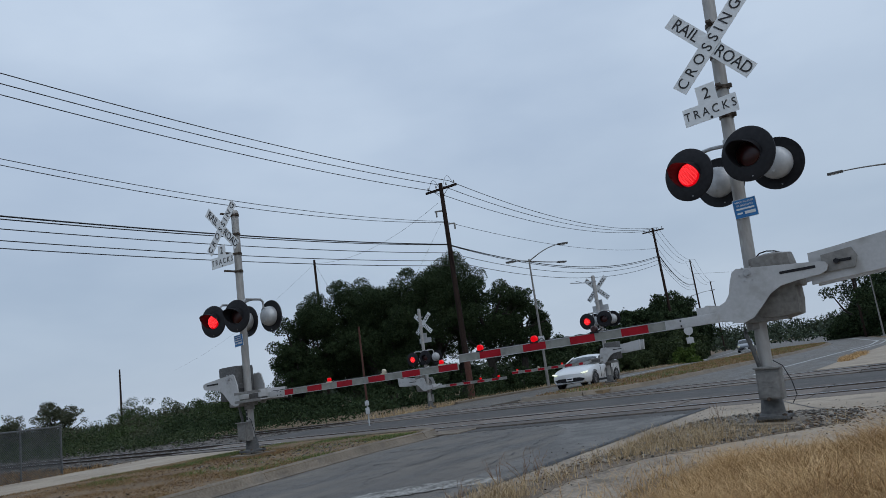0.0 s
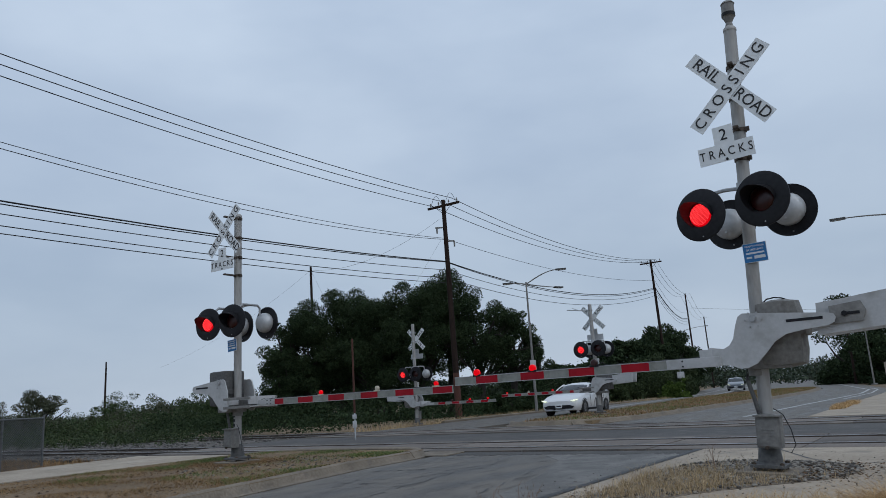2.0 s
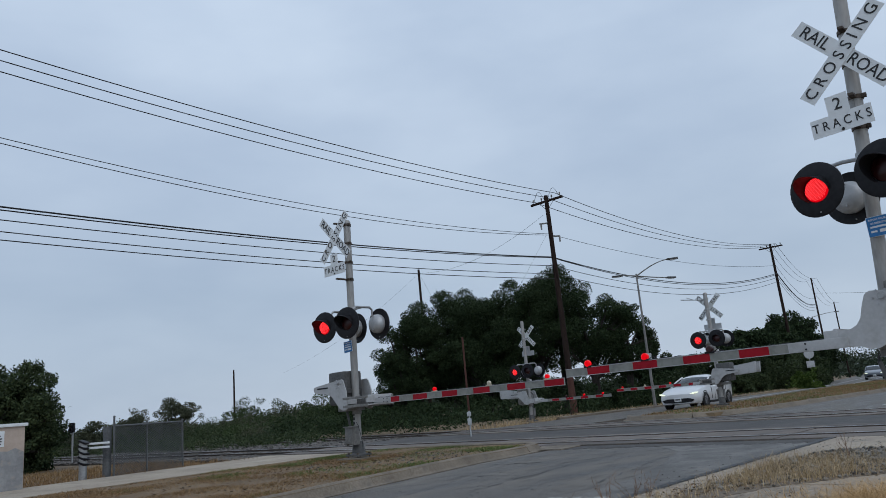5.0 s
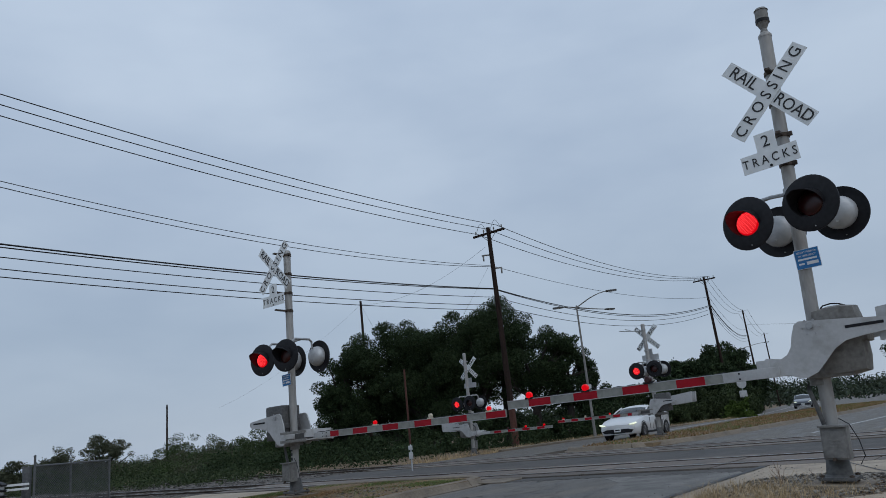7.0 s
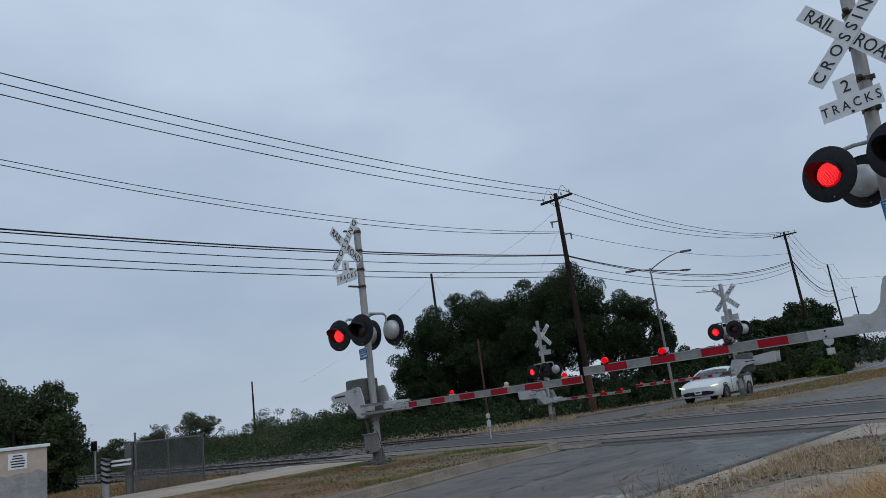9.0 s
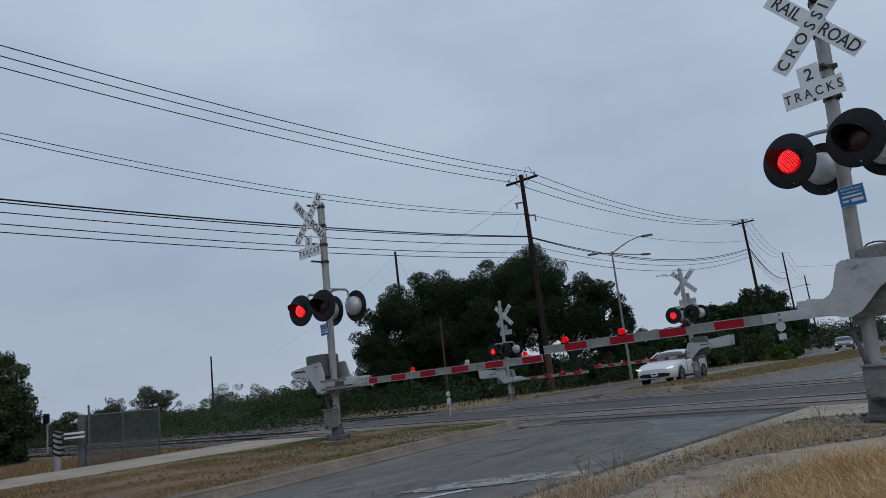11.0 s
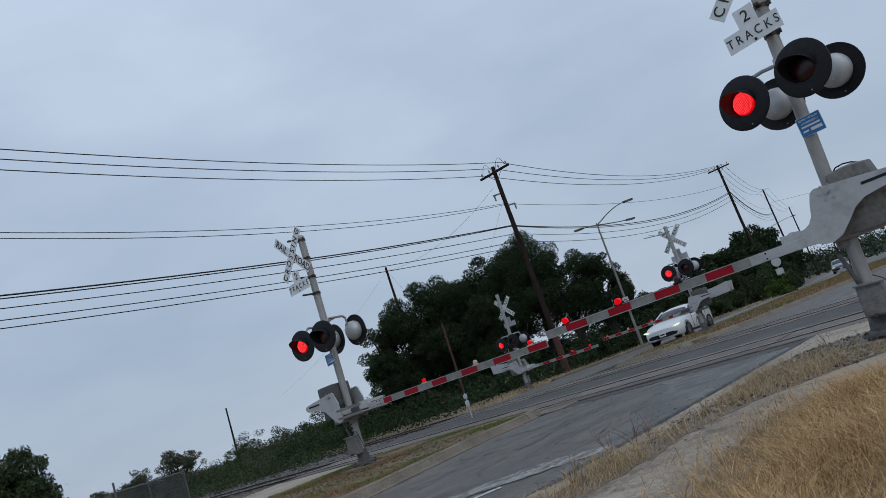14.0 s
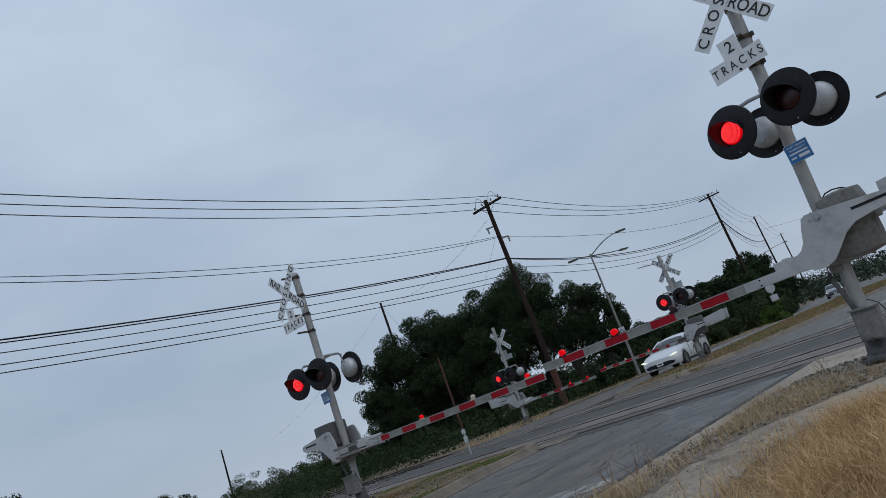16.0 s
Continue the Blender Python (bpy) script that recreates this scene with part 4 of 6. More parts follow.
        bm = bmesh.new()
        rod(bm, bmm @ Vector((-0.07, 0, -0.03)), bmm @ Vector((0.07, 0, -0.03)), 0.006, seg=6)
        tube(bm, [bmm @ Vector((0.06 * k * -1, 0, -0.03)), bmm @ Vector((-0.11 * k, 0.0, 0.0)), bmm @ Vector((-0.16 * k, 0.0, -0.055))], 0.006, 6)
        part("lamp_cable", bm, M_WIRE, hd)
    bm = bmesh.new()
    pts = [G @ Vector((k * (arm + (tip - arm) * (0.02 + 0.87 * q / 60)), arm_y + 0.01, za + 0.058 + 0.006 * math.sin(q * 1.7))) for q in range(61)]
    tube(bm, pts, 0.007, 5)
    part("arm_cable", bm, M_WIRE, ga, "thin black cable along the arm")
    return S


def bmesh_bar(G, xa, xb, y, z, t, h):
    bm = bmesh.new()
    box(bm, ((xa + xb) / 2, y, z), (abs(xb - xa), t, h), G)
    return bm


near = signal("crossing_signal", W(8.86, -2.0, 0.02), -TURN, -1, 2.9, 5.30, 4.485, 0.2, 2.98, 1.70, 0.44, 3.94, -0.34, -1,
              "tall grey crossing signal with flashing red lamps and lowered gate", finial=True, tdrop=0.79, tx=-0.10, lamp_turn=-9.5, lamp_tilt=5.0, lamp_dx=-0.02, sign_dx=-0.025, blade=1.25, plate_w=0.318, spread=47.5, ttilt=5.0, notice_at=(0.065, -0.50), aim=-5.0, drop=0.02, gate_dx=-0.08)
left = signal("crossing_signal", W(9.2, -11.5, 0.10), -TURN, 1, 0.4, 4.82, 4.45, 0.34, 2.64, 1.50, 0.70, 5.10, -0.10, -1,
              "grey crossing signal on a grassy median with lowered striped gate", box_x=0.0, tx=-0.05, tdrop=0.66, weights=False, notice_at=(-0.06, -0.42), aim=10.0, drop=-0.01)
far_l = signal("crossing_signal", W(26.1, -20.2, -0.06), 180 - TURN, -1, 0.0, 4.5, 3.85, 0.2, 2.28, 1.35, 0.44, 4.1, -0.1, 1,
               "grey crossing signal beyond the tracks, seen from behind", both=True, plain=True)
far_r = signal("crossing_signal", W(26.6, -11.7, 0.10), 180 - TURN, 1, 0.0, 4.25, 3.75, 0.2, 2.5, 1.35, 0.6, 4.4, -0.1, 1,
               "grey crossing signal on the far median, seen from behind", both=True, plain=True)
for q in range(7):
    bm = bmesh.new()
    box(bm, (0.0, -0.078, 1.05 - 0.085 * q), (0.045, 0.006, 0.055))
    part("mast_mark", bm, M_LETTER, left)
bm = bmesh.new()
rod(bm, (0, 0, 4.0), (1.0, 0, 4.16), 0.018, seg=6)
rod(bm, (0.45, 0, 4.07), (0.75, 0, 4.2), 0.012, seg=6)
part("bare_bracket_arm", bm, M_GALV, far_r)

# ---- utility poles, wires and street lamps ----
def utility_pole(x, y, h, r=0.16, arms=1, lean=(0, 0), label="tall dark wooden utility pole with a crossarm", red=False, z=-0.1):
    P = root("utility_pole", Matrix.Translation((x, y, z)), label, "utility pole", "utility poles")
    bm = bmesh.new()
    n = 8
    tube(bm, [(lean[0] * k / n, lean[1] * k / n, h * k / n) for k in range(n + 1)], [r * (1 - 0.38 * k / n) for k in range(n + 1)], 12)
    part("pole", bm, M_POLE, P, "dark weathered wooden pole")
    if red:
        bm = bmesh.new()
        tube(bm, [(0, 0, 0), (lean[0] * 0.1, lean[1] * 0.1, h * 0.1), (lean[0] * 0.2, lean[1] * 0.2, h * 0.2)], [r * 1.03, r * 1.0, r * 0.96], 12)
        part("pole_foot", bm, M_POLE_RED, P, "reddish-brown lower end of the pole")
    top = Vector((lean[0], lean[1], h))
    for k in range(arms):
        c = top + Vector((0, 0, -0.35 - 0.9 * k))
        d = Vector((UY, -UX, 0))
        bm = bmesh.new()
        box(bm, (0, 0, 0), (2.3 - 0.9 * k, 0.11, 0.13), Matrix.Translation(c) @ pose(0, 0, 0, 0, 0, -TURN), bevel=0.01)
        ca = part("crossarm", bm, M_POLE, P)
        for s in (-0.95, -0.35, 0.4, 0.98):
            bm = bmesh.new()
            p = c + d * s * (1 - 0.4 * k)
            rod(bm, p, p + Vector((0, 0, 0.2)), 0.016, seg=6)
            rod(bm, p + Vector((0, 0, 0.16)), p + Vector((0, 0, 0.3)), 0.055, 0.035, 10)
            part("insulator", bm, M_CAST, ca)
        for s in (-1, 1):
            bm = bmesh.new()
            rod(bm, c + d * 0.6 * s, c + Vector((0, 0, -0.55)), 0.016, seg=6)
            part("arm_brace", bm, M_RAIL, ca)
    return P


P1 = utility_pole(0.25, 42.07, 12.9, 0.19, 1, (-0.16, 0), red=True)
for s in (-1, 1):
    bm = bmesh.new()
    c = Vector((-0.16, 0, 12.55))
    d = Vector((UY, -UX, 0))
    tube(bm, [c + d * s * (0.15 + 0.75 * k / 8) + Vector((0, 0, 0.15 + 0.55 * math.sin(math.pi * k / 8))) for k in range(9)], 0.012, 5)
    part("jumper_loop", bm, M_WIRE, P1)
for zz, dx in ((11.2, -0.35), (10.35, 0.2)):
    bm = bmesh.new()
    box(bm, (dx - 0.1, 0, zz), (0.55, 0.08, 0.08), bevel=0.01)
    rod(bm, (dx * 1.8, 0, zz), (dx * 1.8, 0, zz - 0.35), 0.06, 0.045, 10)
    part("cutout", bm, M_CAST, P1)
utility_pole(21.95, 74.94, 14.2, 0.18, 1, (-0.3, 0))
utility_pole(-11.1, 59.0, 12.6, 0.15, 0, (-0.1, 0), "slim dark wooden utility pole behind the oaks")
utility_pole(-42.9, 90.3, 8.2, 0.15, 0, (0, 0), "distant bare wooden pole among scrub")
utility_pole(36.4, 109.2, 14.6, 0.16, 0, (-0.2, 0), "distant dark wooden utility pole")
utility_pole(50.2, 141.5, 13.8, 0.16, 0, (-0.2, 0), "distant dark wooden utility pole")
utility_pole(43.2, 79.1, 9.1, 0.13, 0, (0, 0), "distant bare wooden pole by the trees")


def wire(p, q, sag, r, label="thin dark overhead wire"):
    bm = bmesh.new()
    n = 26
    tube(bm, [Vector(p).lerp(Vector(q), k / n) - Vector((0, 0, sag * 4 * (k / n) * (1 - k / n))) for k in range(n + 1)], r, 5)
    return single("overhead_wire", bm, M_WIRE, label, "wire", "", "overhead wires")


BW = -23.95
for db, dz, up in ((-0.75, -0.2, 0.2), (0.0, -0.05, 0.1), (0.65, 0.05, 0.08)):
    wire(W(-5, BW + db * 0.75, 13.6 + dz + up), W(34.6, BW + db, 12.75 + dz), 0.75, 0.019)
    wire(W(34.6, BW + db, 12.75 + dz), W(74, BW - 0.9 + db * 0.6, 14.0 + dz * 0.6), 1.1, 0.02)
    wire(W(74, BW - 0.9 + db * 0.6, 14.0 + dz * 0.6), W(110, -32.4 + db, 14.3 + dz), 1.2, 0.016)
    wire(W(110, -32.4 + db, 14.3 + dz), W(144.8, -39.5 + db, 13.5 + dz), 1.2, 0.016)
for z0, z1, z2, sag, sag2, r in ((11.42, 10.42, 11.9, 1.15, 0.8, 0.014), (11.42, 10.35, 0, 1.35, 0, 0.015), (8.21, 9.02, 11.1, 0.52, 1.3, 0.03), (8.12, 8.98, 11.0, 0.55, 1.35, 0.022), (7.82, 8.5, 10.7, 0.5, 1.3, 0.018), (7.5, 8.02, 10.3, 0.5, 1.3, 0.018), (7.2, 7.72, 0, 0.45, 0, 0.018)):
    wire(W(-5, BW, z0), W(34.5, BW, z1), sag, r)
    if z2:
        wire(W(34.5, BW, z1), W(74, BW - 0.9, z2), sag2, r)
        wire(W(74, BW - 0.9, z2), W(110, -32.4, z2 - 0.3), 1.2, r)
wire((-0.2, 42, 11.6), (-11.2, 59, 12.2), 0.9, 0.008, "thin service wire between two poles")
wire((-0.2, 42, 10.3), (-5.0, 47.5, 4.5), 0.1, 0.005, "thin guy wire from the pole")
wire((-11.2, 59, 12.2), (-30, 75, 6.0), 0.8, 0.005, "thin service wire from the pole")
wire((-11.2, 59, 12.2), (-7.5, 60, 4.0), 0.1, 0.007, "thin guy wire from the pole")
wire((36.4, 109.2, 12.3), (76, 108, 10.5), 0.6, 0.016, "thin service wire between two poles")


def street_lamp(x, y, h, arms, label, box_at=0.0):
    P = root("street_lamp", Matrix.Translation((x, y, -0.06)), label, "street lamp", "street lamps")
    bm = bmesh.new()
    rod(bm, (0, 0, 0), (0, 0, h), 0.085, 0.045, 14)
    part("pole", bm, M_CAST, P, "grey tapered metal pole")
    bm = bmesh.new()
    box(bm, (0, 0, 0.04), (0.4, 0.4, 0.08), bevel=0.01)
    part("pole_base", bm, M_GALV, P)
    for dx, dy, up in arms:
        bm = bmesh.new()
        tube(bm, [(dx * k / 8, dy * k / 8, h - 0.12 + up * math.sin(math.pi / 2 * k / 8)) for k in range(9)], [0.04 - 0.0018 * k for k in range(9)], 8)
        part("arm", bm, M_CAST, P)
        bm = bmesh.new()
        ln = math.hypot(dx, dy)
        ang = math.degrees(math.atan2(dy, dx))
        box(bm, (0.2, 0, 0), (0.62, 0.24, 0.09), Matrix.Translation((dx, dy, h - 0.12 + up)) @ pose(0, 0, 0, 0, 0, ang), bevel=0.03)
        hd = part("lamp_head", bm, M_CASTDARK, P, "flat grey lamp head")
        bm = bmesh.new()
        box(bm, (0.25, 0, -0.05), (0.36, 0.18, 0.02), Matrix.Translation((dx, dy, h - 0.12 + up)) @ pose(0, 0, 0, 0, 0, ang))
        part("lamp_glass", bm, M_SIGN, hd)
    if box_at:
        bm = bmesh.new()
        box(bm, (0.0, -0.12, box_at), (0.34, 0.02, 0.75), bevel=0.008)
        part("sign_back", bm, M_SIGNBACK, P, "grey back of a small sign")
    return P


street_lamp(4.64, 41.8, 7.5, ((1.85, -0.3, 0.72), (-0.85, 0.1, 0.12), (1.9, 1.2, -0.1)), "grey double-armed street lamp before the trees", 2.6)
street_lamp(19.35, 29.3, 7.6, ((-2.1, 1.2, 0.22),), "grey street lamp with one long arm")
street_lamp(32.6, 100.6, 8.5, ((2.6, -0.6, 0.4),), "distant grey street lamp")
street_lamp(39.7, 69.6, 7.2, ((-0.2, 0.0, 0.05),), "distant slim grey lamp pole")


def sign_post(x, y, h, discs, label, flat=0.3):
    P = root("sign_post", Matrix.Translation((x, y, -0.06)), label, "sign post", "sign posts")
    bm = bmesh.new()
    rod(bm, (0, 0, 0), (0, 0, h), 0.035, seg=8)
    part("post", bm, M_GALV, P)
    for z, r, sq in discs:
        bm = bmesh.new()
        if sq:
            box(bm, (0, -0.05, z), (r * 2, 0.01, r * 1.7), bevel=0.003)
        else:
            lathe(bm, [(0, -0.055), (r, -0.055), (r, -0.045), (0, -0.045)], Matrix.Translation((0, 0, z)), 24)
        part("sign_plate", bm, M_SIGNBACK, P, "grey back of a road sign")
    return P


sign_post(20.8, 66.9, 3.2, ((2.85, 0.42, False), (1.95, 0.33, True)), "thin post carrying the grey back of a round sign")
# thin marker pole beside the track
mp = root("marker_pole", Matrix.Translation((-3.12, 22.85, -0.06)), "slim brown pole with white lower end and boxes", "pole")
bm = bmesh.new()
rod(bm, (0, 0, 0.85), (0, 0, 3.15), 0.034, 0.03, 10)
part("pole", bm, M_POLE_RED, mp)
bm = bmesh.new()
rod(bm, (0, 0, 0), (0, 0, 0.9), 0.022, seg=10)
part("pole_foot", bm, M_SILVER, mp, "white lower end")
for z, h in ((0.52, 0.20), (0.75, 0.13)):
    bm = bmesh.new()
    box(bm, (0, -0.05, z), (0.12, 0.08, h), bevel=0.01)
    part("box", bm, M_SILVER, mp, "small white box")

# ---- cars ----
def car_paint(name, c):
    m = node_mat(name, [v * 0.97 for v in c], c, 0.28, 0.0, fine=40, coarse=2, bump=0)
    m.node_tree.nodes["Principled BSDF"].inputs["Coat Weight"].default_value = 0.8
    return m


M_CARWHITE = car_paint("white_car_paint", (0.66, 0.67, 0.68))
M_CARGREY = car_paint("grey_car_paint", (0.10, 0.115, 0.135))
M_GLASS = node_mat("dark_car_glass", (0.012, 0.016, 0.019), (0.022, 0.027, 0.03), 0.06, fine=3, coarse=1, bump=0)
M_GLASS.node_tree.nodes["Principled BSDF"].inputs["Specular IOR Level"].default_value = 0.3
M_TYRE = node_mat("tyre_rubber", (0.012, 0.012, 0.012), (0.03, 0.03, 0.03), 0.85, fine=40, coarse=4, bump=0.3)
M_RIM = node_mat("dark_alloy_rim", (0.12, 0.12, 0.125), (0.3, 0.3, 0.31), 0.35, 0.8, fine=20, coarse=5, bump=0.05)
M_HEAD = glow_mat("lit_headlamp", (0.93, 1.0, 0.75), 0.9)


def loft(bm, stations):
    """Half sections (y, [(x, z), ...]) mirrored and skinned from front to back."""
    rings = []
    for y, half in stations:
        full = [(-x, z) for x, z in half[::-1] if x > 1e-4] + list(half)
        rings.append([bm.verts.new((x, y, z)) for x, z in full])
    for A, B in zip(rings, rings[1:]):
        for k in range(len(A) - 1):
            bm.faces.new((A[k], A[k + 1], B[k + 1], B[k]))
    bm.faces.new(rings[0])
    bm.faces.new(rings[-1][::-1])


def car(at, turn, paint, label, lights=M_HEAD):
    C = root("car", Matrix.Translation(at) @ pose(0, 0, 0, 0, 0, turn), label, "car", "cars")
    st = []
    for y, w, zl, zs, zt in ((-2.30, 0.66, 0.30, 0.52, 0.64), (-2.22, 0.80, 0.22, 0.60, 0.71), (-2.05, 0.86, 0.19, 0.67, 0.78), (-1.7, 0.89, 0.18, 0.75, 0.87), (-1.2, 0.89, 0.18, 0.82, 0.95), (-0.75, 0.89, 0.18, 0.86, 0.99), (0.0, 0.885, 0.19, 0.87, 0.98), (0.8, 0.89, 0.19, 0.90, 1.0), (1.4, 0.90, 0.20, 0.93, 1.04), (1.95, 0.87, 0.24, 0.96, 1.06), (2.22, 0.80, 0.32, 0.98, 1.06), (2.30, 0.70, 0.42, 0.92, 1.0)):
        st.append((y, [(0, zt), (w * 0.55, zt - 0.005), (w * 0.90, zt - 0.035), (w * 0.98, zs), (w, (zs + zl) / 2 + 0.06), (w * 0.98, zl + 0.12), (w * 0.90, zl + 0.02), (w * 0.5, zl)]))
    bm = bmesh.new()
    loft(bm, st)
    body = part("body", bm, paint, C, "smooth white bodywork" if paint is M_CARWHITE else "grey bodywork", smooth=35)
    g = []
    for y, w, zt in ((-0.98, 0.74, 0.955), (-0.45, 0.70, 1.22), (0.05, 0.64, 1.385), (0.45, 0.62, 1.42), (1.0, 0.60, 1.37), (1.5, 0.58, 1.25), (2.0, 0.55, 1.09)):
        g.append((y, [(0, zt), (w * 0.6, zt - 0.012), (w * 0.88, zt - 0.045), (w + (zt - 0.95) * 0.02, zt - 0.10 if zt > 1.1 else zt - 0.02), (0.80, 0.93)]))
    bm = bmesh.new()
    loft(bm, g)
    gl = part("greenhouse", bm, M_GLASS, C, "dark tinted windows", smooth=50)
    r = []
    for y, w, zt in ((-0.12, 0.655, 1.335), (0.05, 0.64, 1.39), (0.45, 0.62, 1.427), (1.0, 0.60, 1.377), (1.35, 0.58, 1.295)):
        r.append((y, [(0, zt + 0.006), (w * 0.6, zt - 0.006), (w * 0.9, zt - 0.04), (w * 1.02, zt - 0.075), (w * 0.9, zt - 0.09), (0.1, zt - 0.05)]))
    bm = bmesh.new()
    loft(bm, r)
    part("roof", bm, paint, C, smooth=50)
    for s in (-1, 1):
        for pts, nm in ((((0.80, -0.98, 0.94), (0.73, -0.5, 1.17), (0.66, -0.05, 1.33), (0.645, 0.1, 1.36)), "windscreen_pillar"), (((0.66, 0.32, 1.335), (0.82, 0.36, 0.94)), "door_pillar"), (((0.6, 1.2, 1.27), (0.7, 1.55, 1.1), (0.78, 1.8, 0.98)), "rear_pillar")):
            bm = bmesh.new()
            tube(bm, [(s * x, y, z) for x, y, z in pts], 0.035, 8)
            part(nm, bm, paint if nm != "door_pillar" else M_BLACK, C)
        bm = bmesh.new()
        box(bm, (s * 0.97, -0.62, 0.98), (0.2, 0.13, 0.14), bevel=0.04)
        part("mirror", bm, M_BLACK, C, "black door mirror")
        bm = bmesh.new()
        box(bm, (s * 0.88, 0.02, 0.235), (0.05, 2.0, 0.09), bevel=0.015)
        part("sill", bm, M_BLACK, C, "black door sill")
        bm = bmesh.new()
        plate(bm, [(s * 0.50, 0.615), (s * 0.62, 0.665), (s * 0.83, 0.70), (s * 0.82, 0.66), (s * 0.64, 0.625)], -2.285, -2.0)
        part("headlight", bm, lights, C, "lit headlight", smooth=None)
        for y in (-1.38, 1.40):
            m = Matrix.Translation((s * 0.80, y, 0.335)) @ pose(0, 0, 0, 0, 0, 90 * s)
            bm = bmesh.new()
            lathe(bm, [(0.20, -0.11), (0.30, -0.115), (0.335, -0.09), (0.335, 0.09), (0.30, 0.115), (0.20, 0.11)], m, 28)
            wh = part("wheel", bm, M_TYRE, C, "black tyre")
            bm = bmesh.new()
            lathe(bm, [(0.0, -0.085), (0.06, -0.09), (0.08, -0.075), (0.19, -0.085), (0.22, -0.10), (0.22, 0.05), (0, 0.05)], m, 20)
            for q in range(10):
                a = q * math.tau / 10
                rod(bm, m @ Vector((0.05 * math.cos(a), -0.095, 0.05 * math.sin(a))), m @ Vector((0.21 * math.cos(a), -0.10, 0.21 * math.sin(a))), 0.014, seg=5)
            part("rim", bm, M_RIM, wh, "dark alloy rim")
            bm = bmesh.new()
            lathe(bm, [(0.36, -0.085), (0.395, -0.09), (0.395, -0.03), (0.36, -0.03)], m, 28)
            part("wheel_arch", bm, M_BLACK, C)
    bm = bmesh.new()
    plate(bm, [(-0.62, 0.30), (0.62, 0.30), (0.72, 0.40), (0.50, 0.46), (-0.50, 0.46), (-0.72, 0.40)], -2.315, -2.1)
    part("grille", bm, M_BLACK, C, "wide black lower grille", smooth=None)
    bm = bmesh.new()
    box(bm, (0, -2.27, 0.255), (1.30, 0.10, 0.035), bevel=0.01)
    part("bumper_lip", bm, M_SILVER, C, "pale lip under the grille")
    bm = bmesh.new()
    plate(bm, [(-0.62, 0.60), (0.62, 0.60), (0.60, 0.625), (-0.60, 0.625)], -2.295, -2.15)
    part("nose_line", bm, M_BLACK, C, "thin dark line across the nose", smooth=None)
    bm = bmesh.new()
    box(bm, (0, -2.325, 0.42), (0.31, 0.012, 0.16), bevel=0.003)
    np_ = part("number_plate", bm, M_SIGN, C)
    bm = bmesh.new()
    box(bm, (0, -2.333, 0.42), (0.22, 0.004, 0.06))
    part("plate_bar", bm, M_LETTER, np_)
    for s in (-1, 1):
        for z in (0.74,):
            bm = bmesh.new()
            box(bm, (s * 0.905, 0.15, 0.88), (0.02, 0.18, 0.03), bevel=0.006)
            part("door_handle", bm, paint, C)
        for y in (-0.62, 0.42, 1.15):
            bm = bmesh.new()
            box(bm, (s * 0.885, y, 0.60), (0.02, 0.012, 0.5))
            part("door_gap", bm, M_BLACK, C)
    return C


car(W(32.1, -15.2, 0.0), -31, M_CARWHITE, "white hatchback with lit headlights waiting at the far gate")
car(W(86.4, -21.2, 0.0), -22, M_CARGREY, "distant grey car with lit headlights")

# ---- left side: cabinet, fence, posts ----
M_BEIGE = node_mat("beige_painted_steel", (0.42, 0.33, 0.27), (0.52, 0.42, 0.35), 0.6, fine=10, coarse=1.5, bump=0.05)
M_DARKPOST = node_mat("dull_dark_steel", (0.07, 0.075, 0.08), (0.15, 0.155, 0.16), 0.7, 0.3, fine=20, coarse=3, bump=0.05)
M_MESHWIRE = node_mat("chain_link_wire", (0.05, 0.055, 0.058), (0.11, 0.115, 0.12), 0.6, 0.4, fine=20, coarse=3, bump=0)
cab = root("signal_cabinet", Matrix.Translation((-12.72, 14.35, -0.1)) @ pose(0, 0, 0, 0, 0, -TURN), "beige steel signal cabinet with grey overpainting and a notice plate", "cabinet")
bm = bmesh.new()
box(bm, (0, 0, 0.72), (1.4, 1.2, 1.44), bevel=0.015)
part("body", bm, M_BEIGE, cab)
bm = bmesh.new()
box(bm, (0, 0, 1.475), (1.5, 1.3, 0.07), bevel=0.02)
part("roof", bm, M_SIGN, cab, "white overhanging roof")
for s in (-1, 1):
    bm = bmesh.new()
    box(bm, (s * 0.33, -0.612, 0.62), (0.62, 0.02, 1.05), bevel=0.006)
    dr = part("door", bm, M_GALV, cab, "grey steel door")
    bm = bmesh.new()
    box(bm, (s * 0.08, -0.64, 0.66), (0.03, 0.04, 0.16), bevel=0.008)
    part("handle", bm, M_BLACK, dr)

bm = bmesh.new()
plate(bm, [(-0.59, 0.02), (0.59, 0.02), (0.59, 0.90), (0.42, 0.99), (0.28, 0.93), (0.05, 0.95), (-0.2, 0.90), (-0.38, 0.96), (-0.59, 0.88)], -0.704, -0.70, pose(0, 0, 0, 0, 0, 90))
part("overpaint", bm, node_mat("grey_overpaint", (0.21, 0.21, 0.215), (0.33, 0.33, 0.33), 0.6, fine=12, coarse=2.5, bump=0.03, c3=(0.38, 0.33, 0.29)), cab, "patch of grey paint over the lower side", smooth=None)
bm = bmesh.new()
box(bm, (0.704, 0.02, 1.20), (0.008, 0.36, 0.33), bevel=0.002)
pq = part("notice_plate", bm, M_SIGN, cab, "pale plate with rows of dark writing")
for q, w in enumerate((0.18, 0.22, 0.28, 0.26, 0.24)):
    bm = bmesh.new()
    box(bm, (0.710, 0.02, 1.315 - 0.056 * q), (0.004, w, 0.026))
    part("writing_bar", bm, M_LETTER, pq)
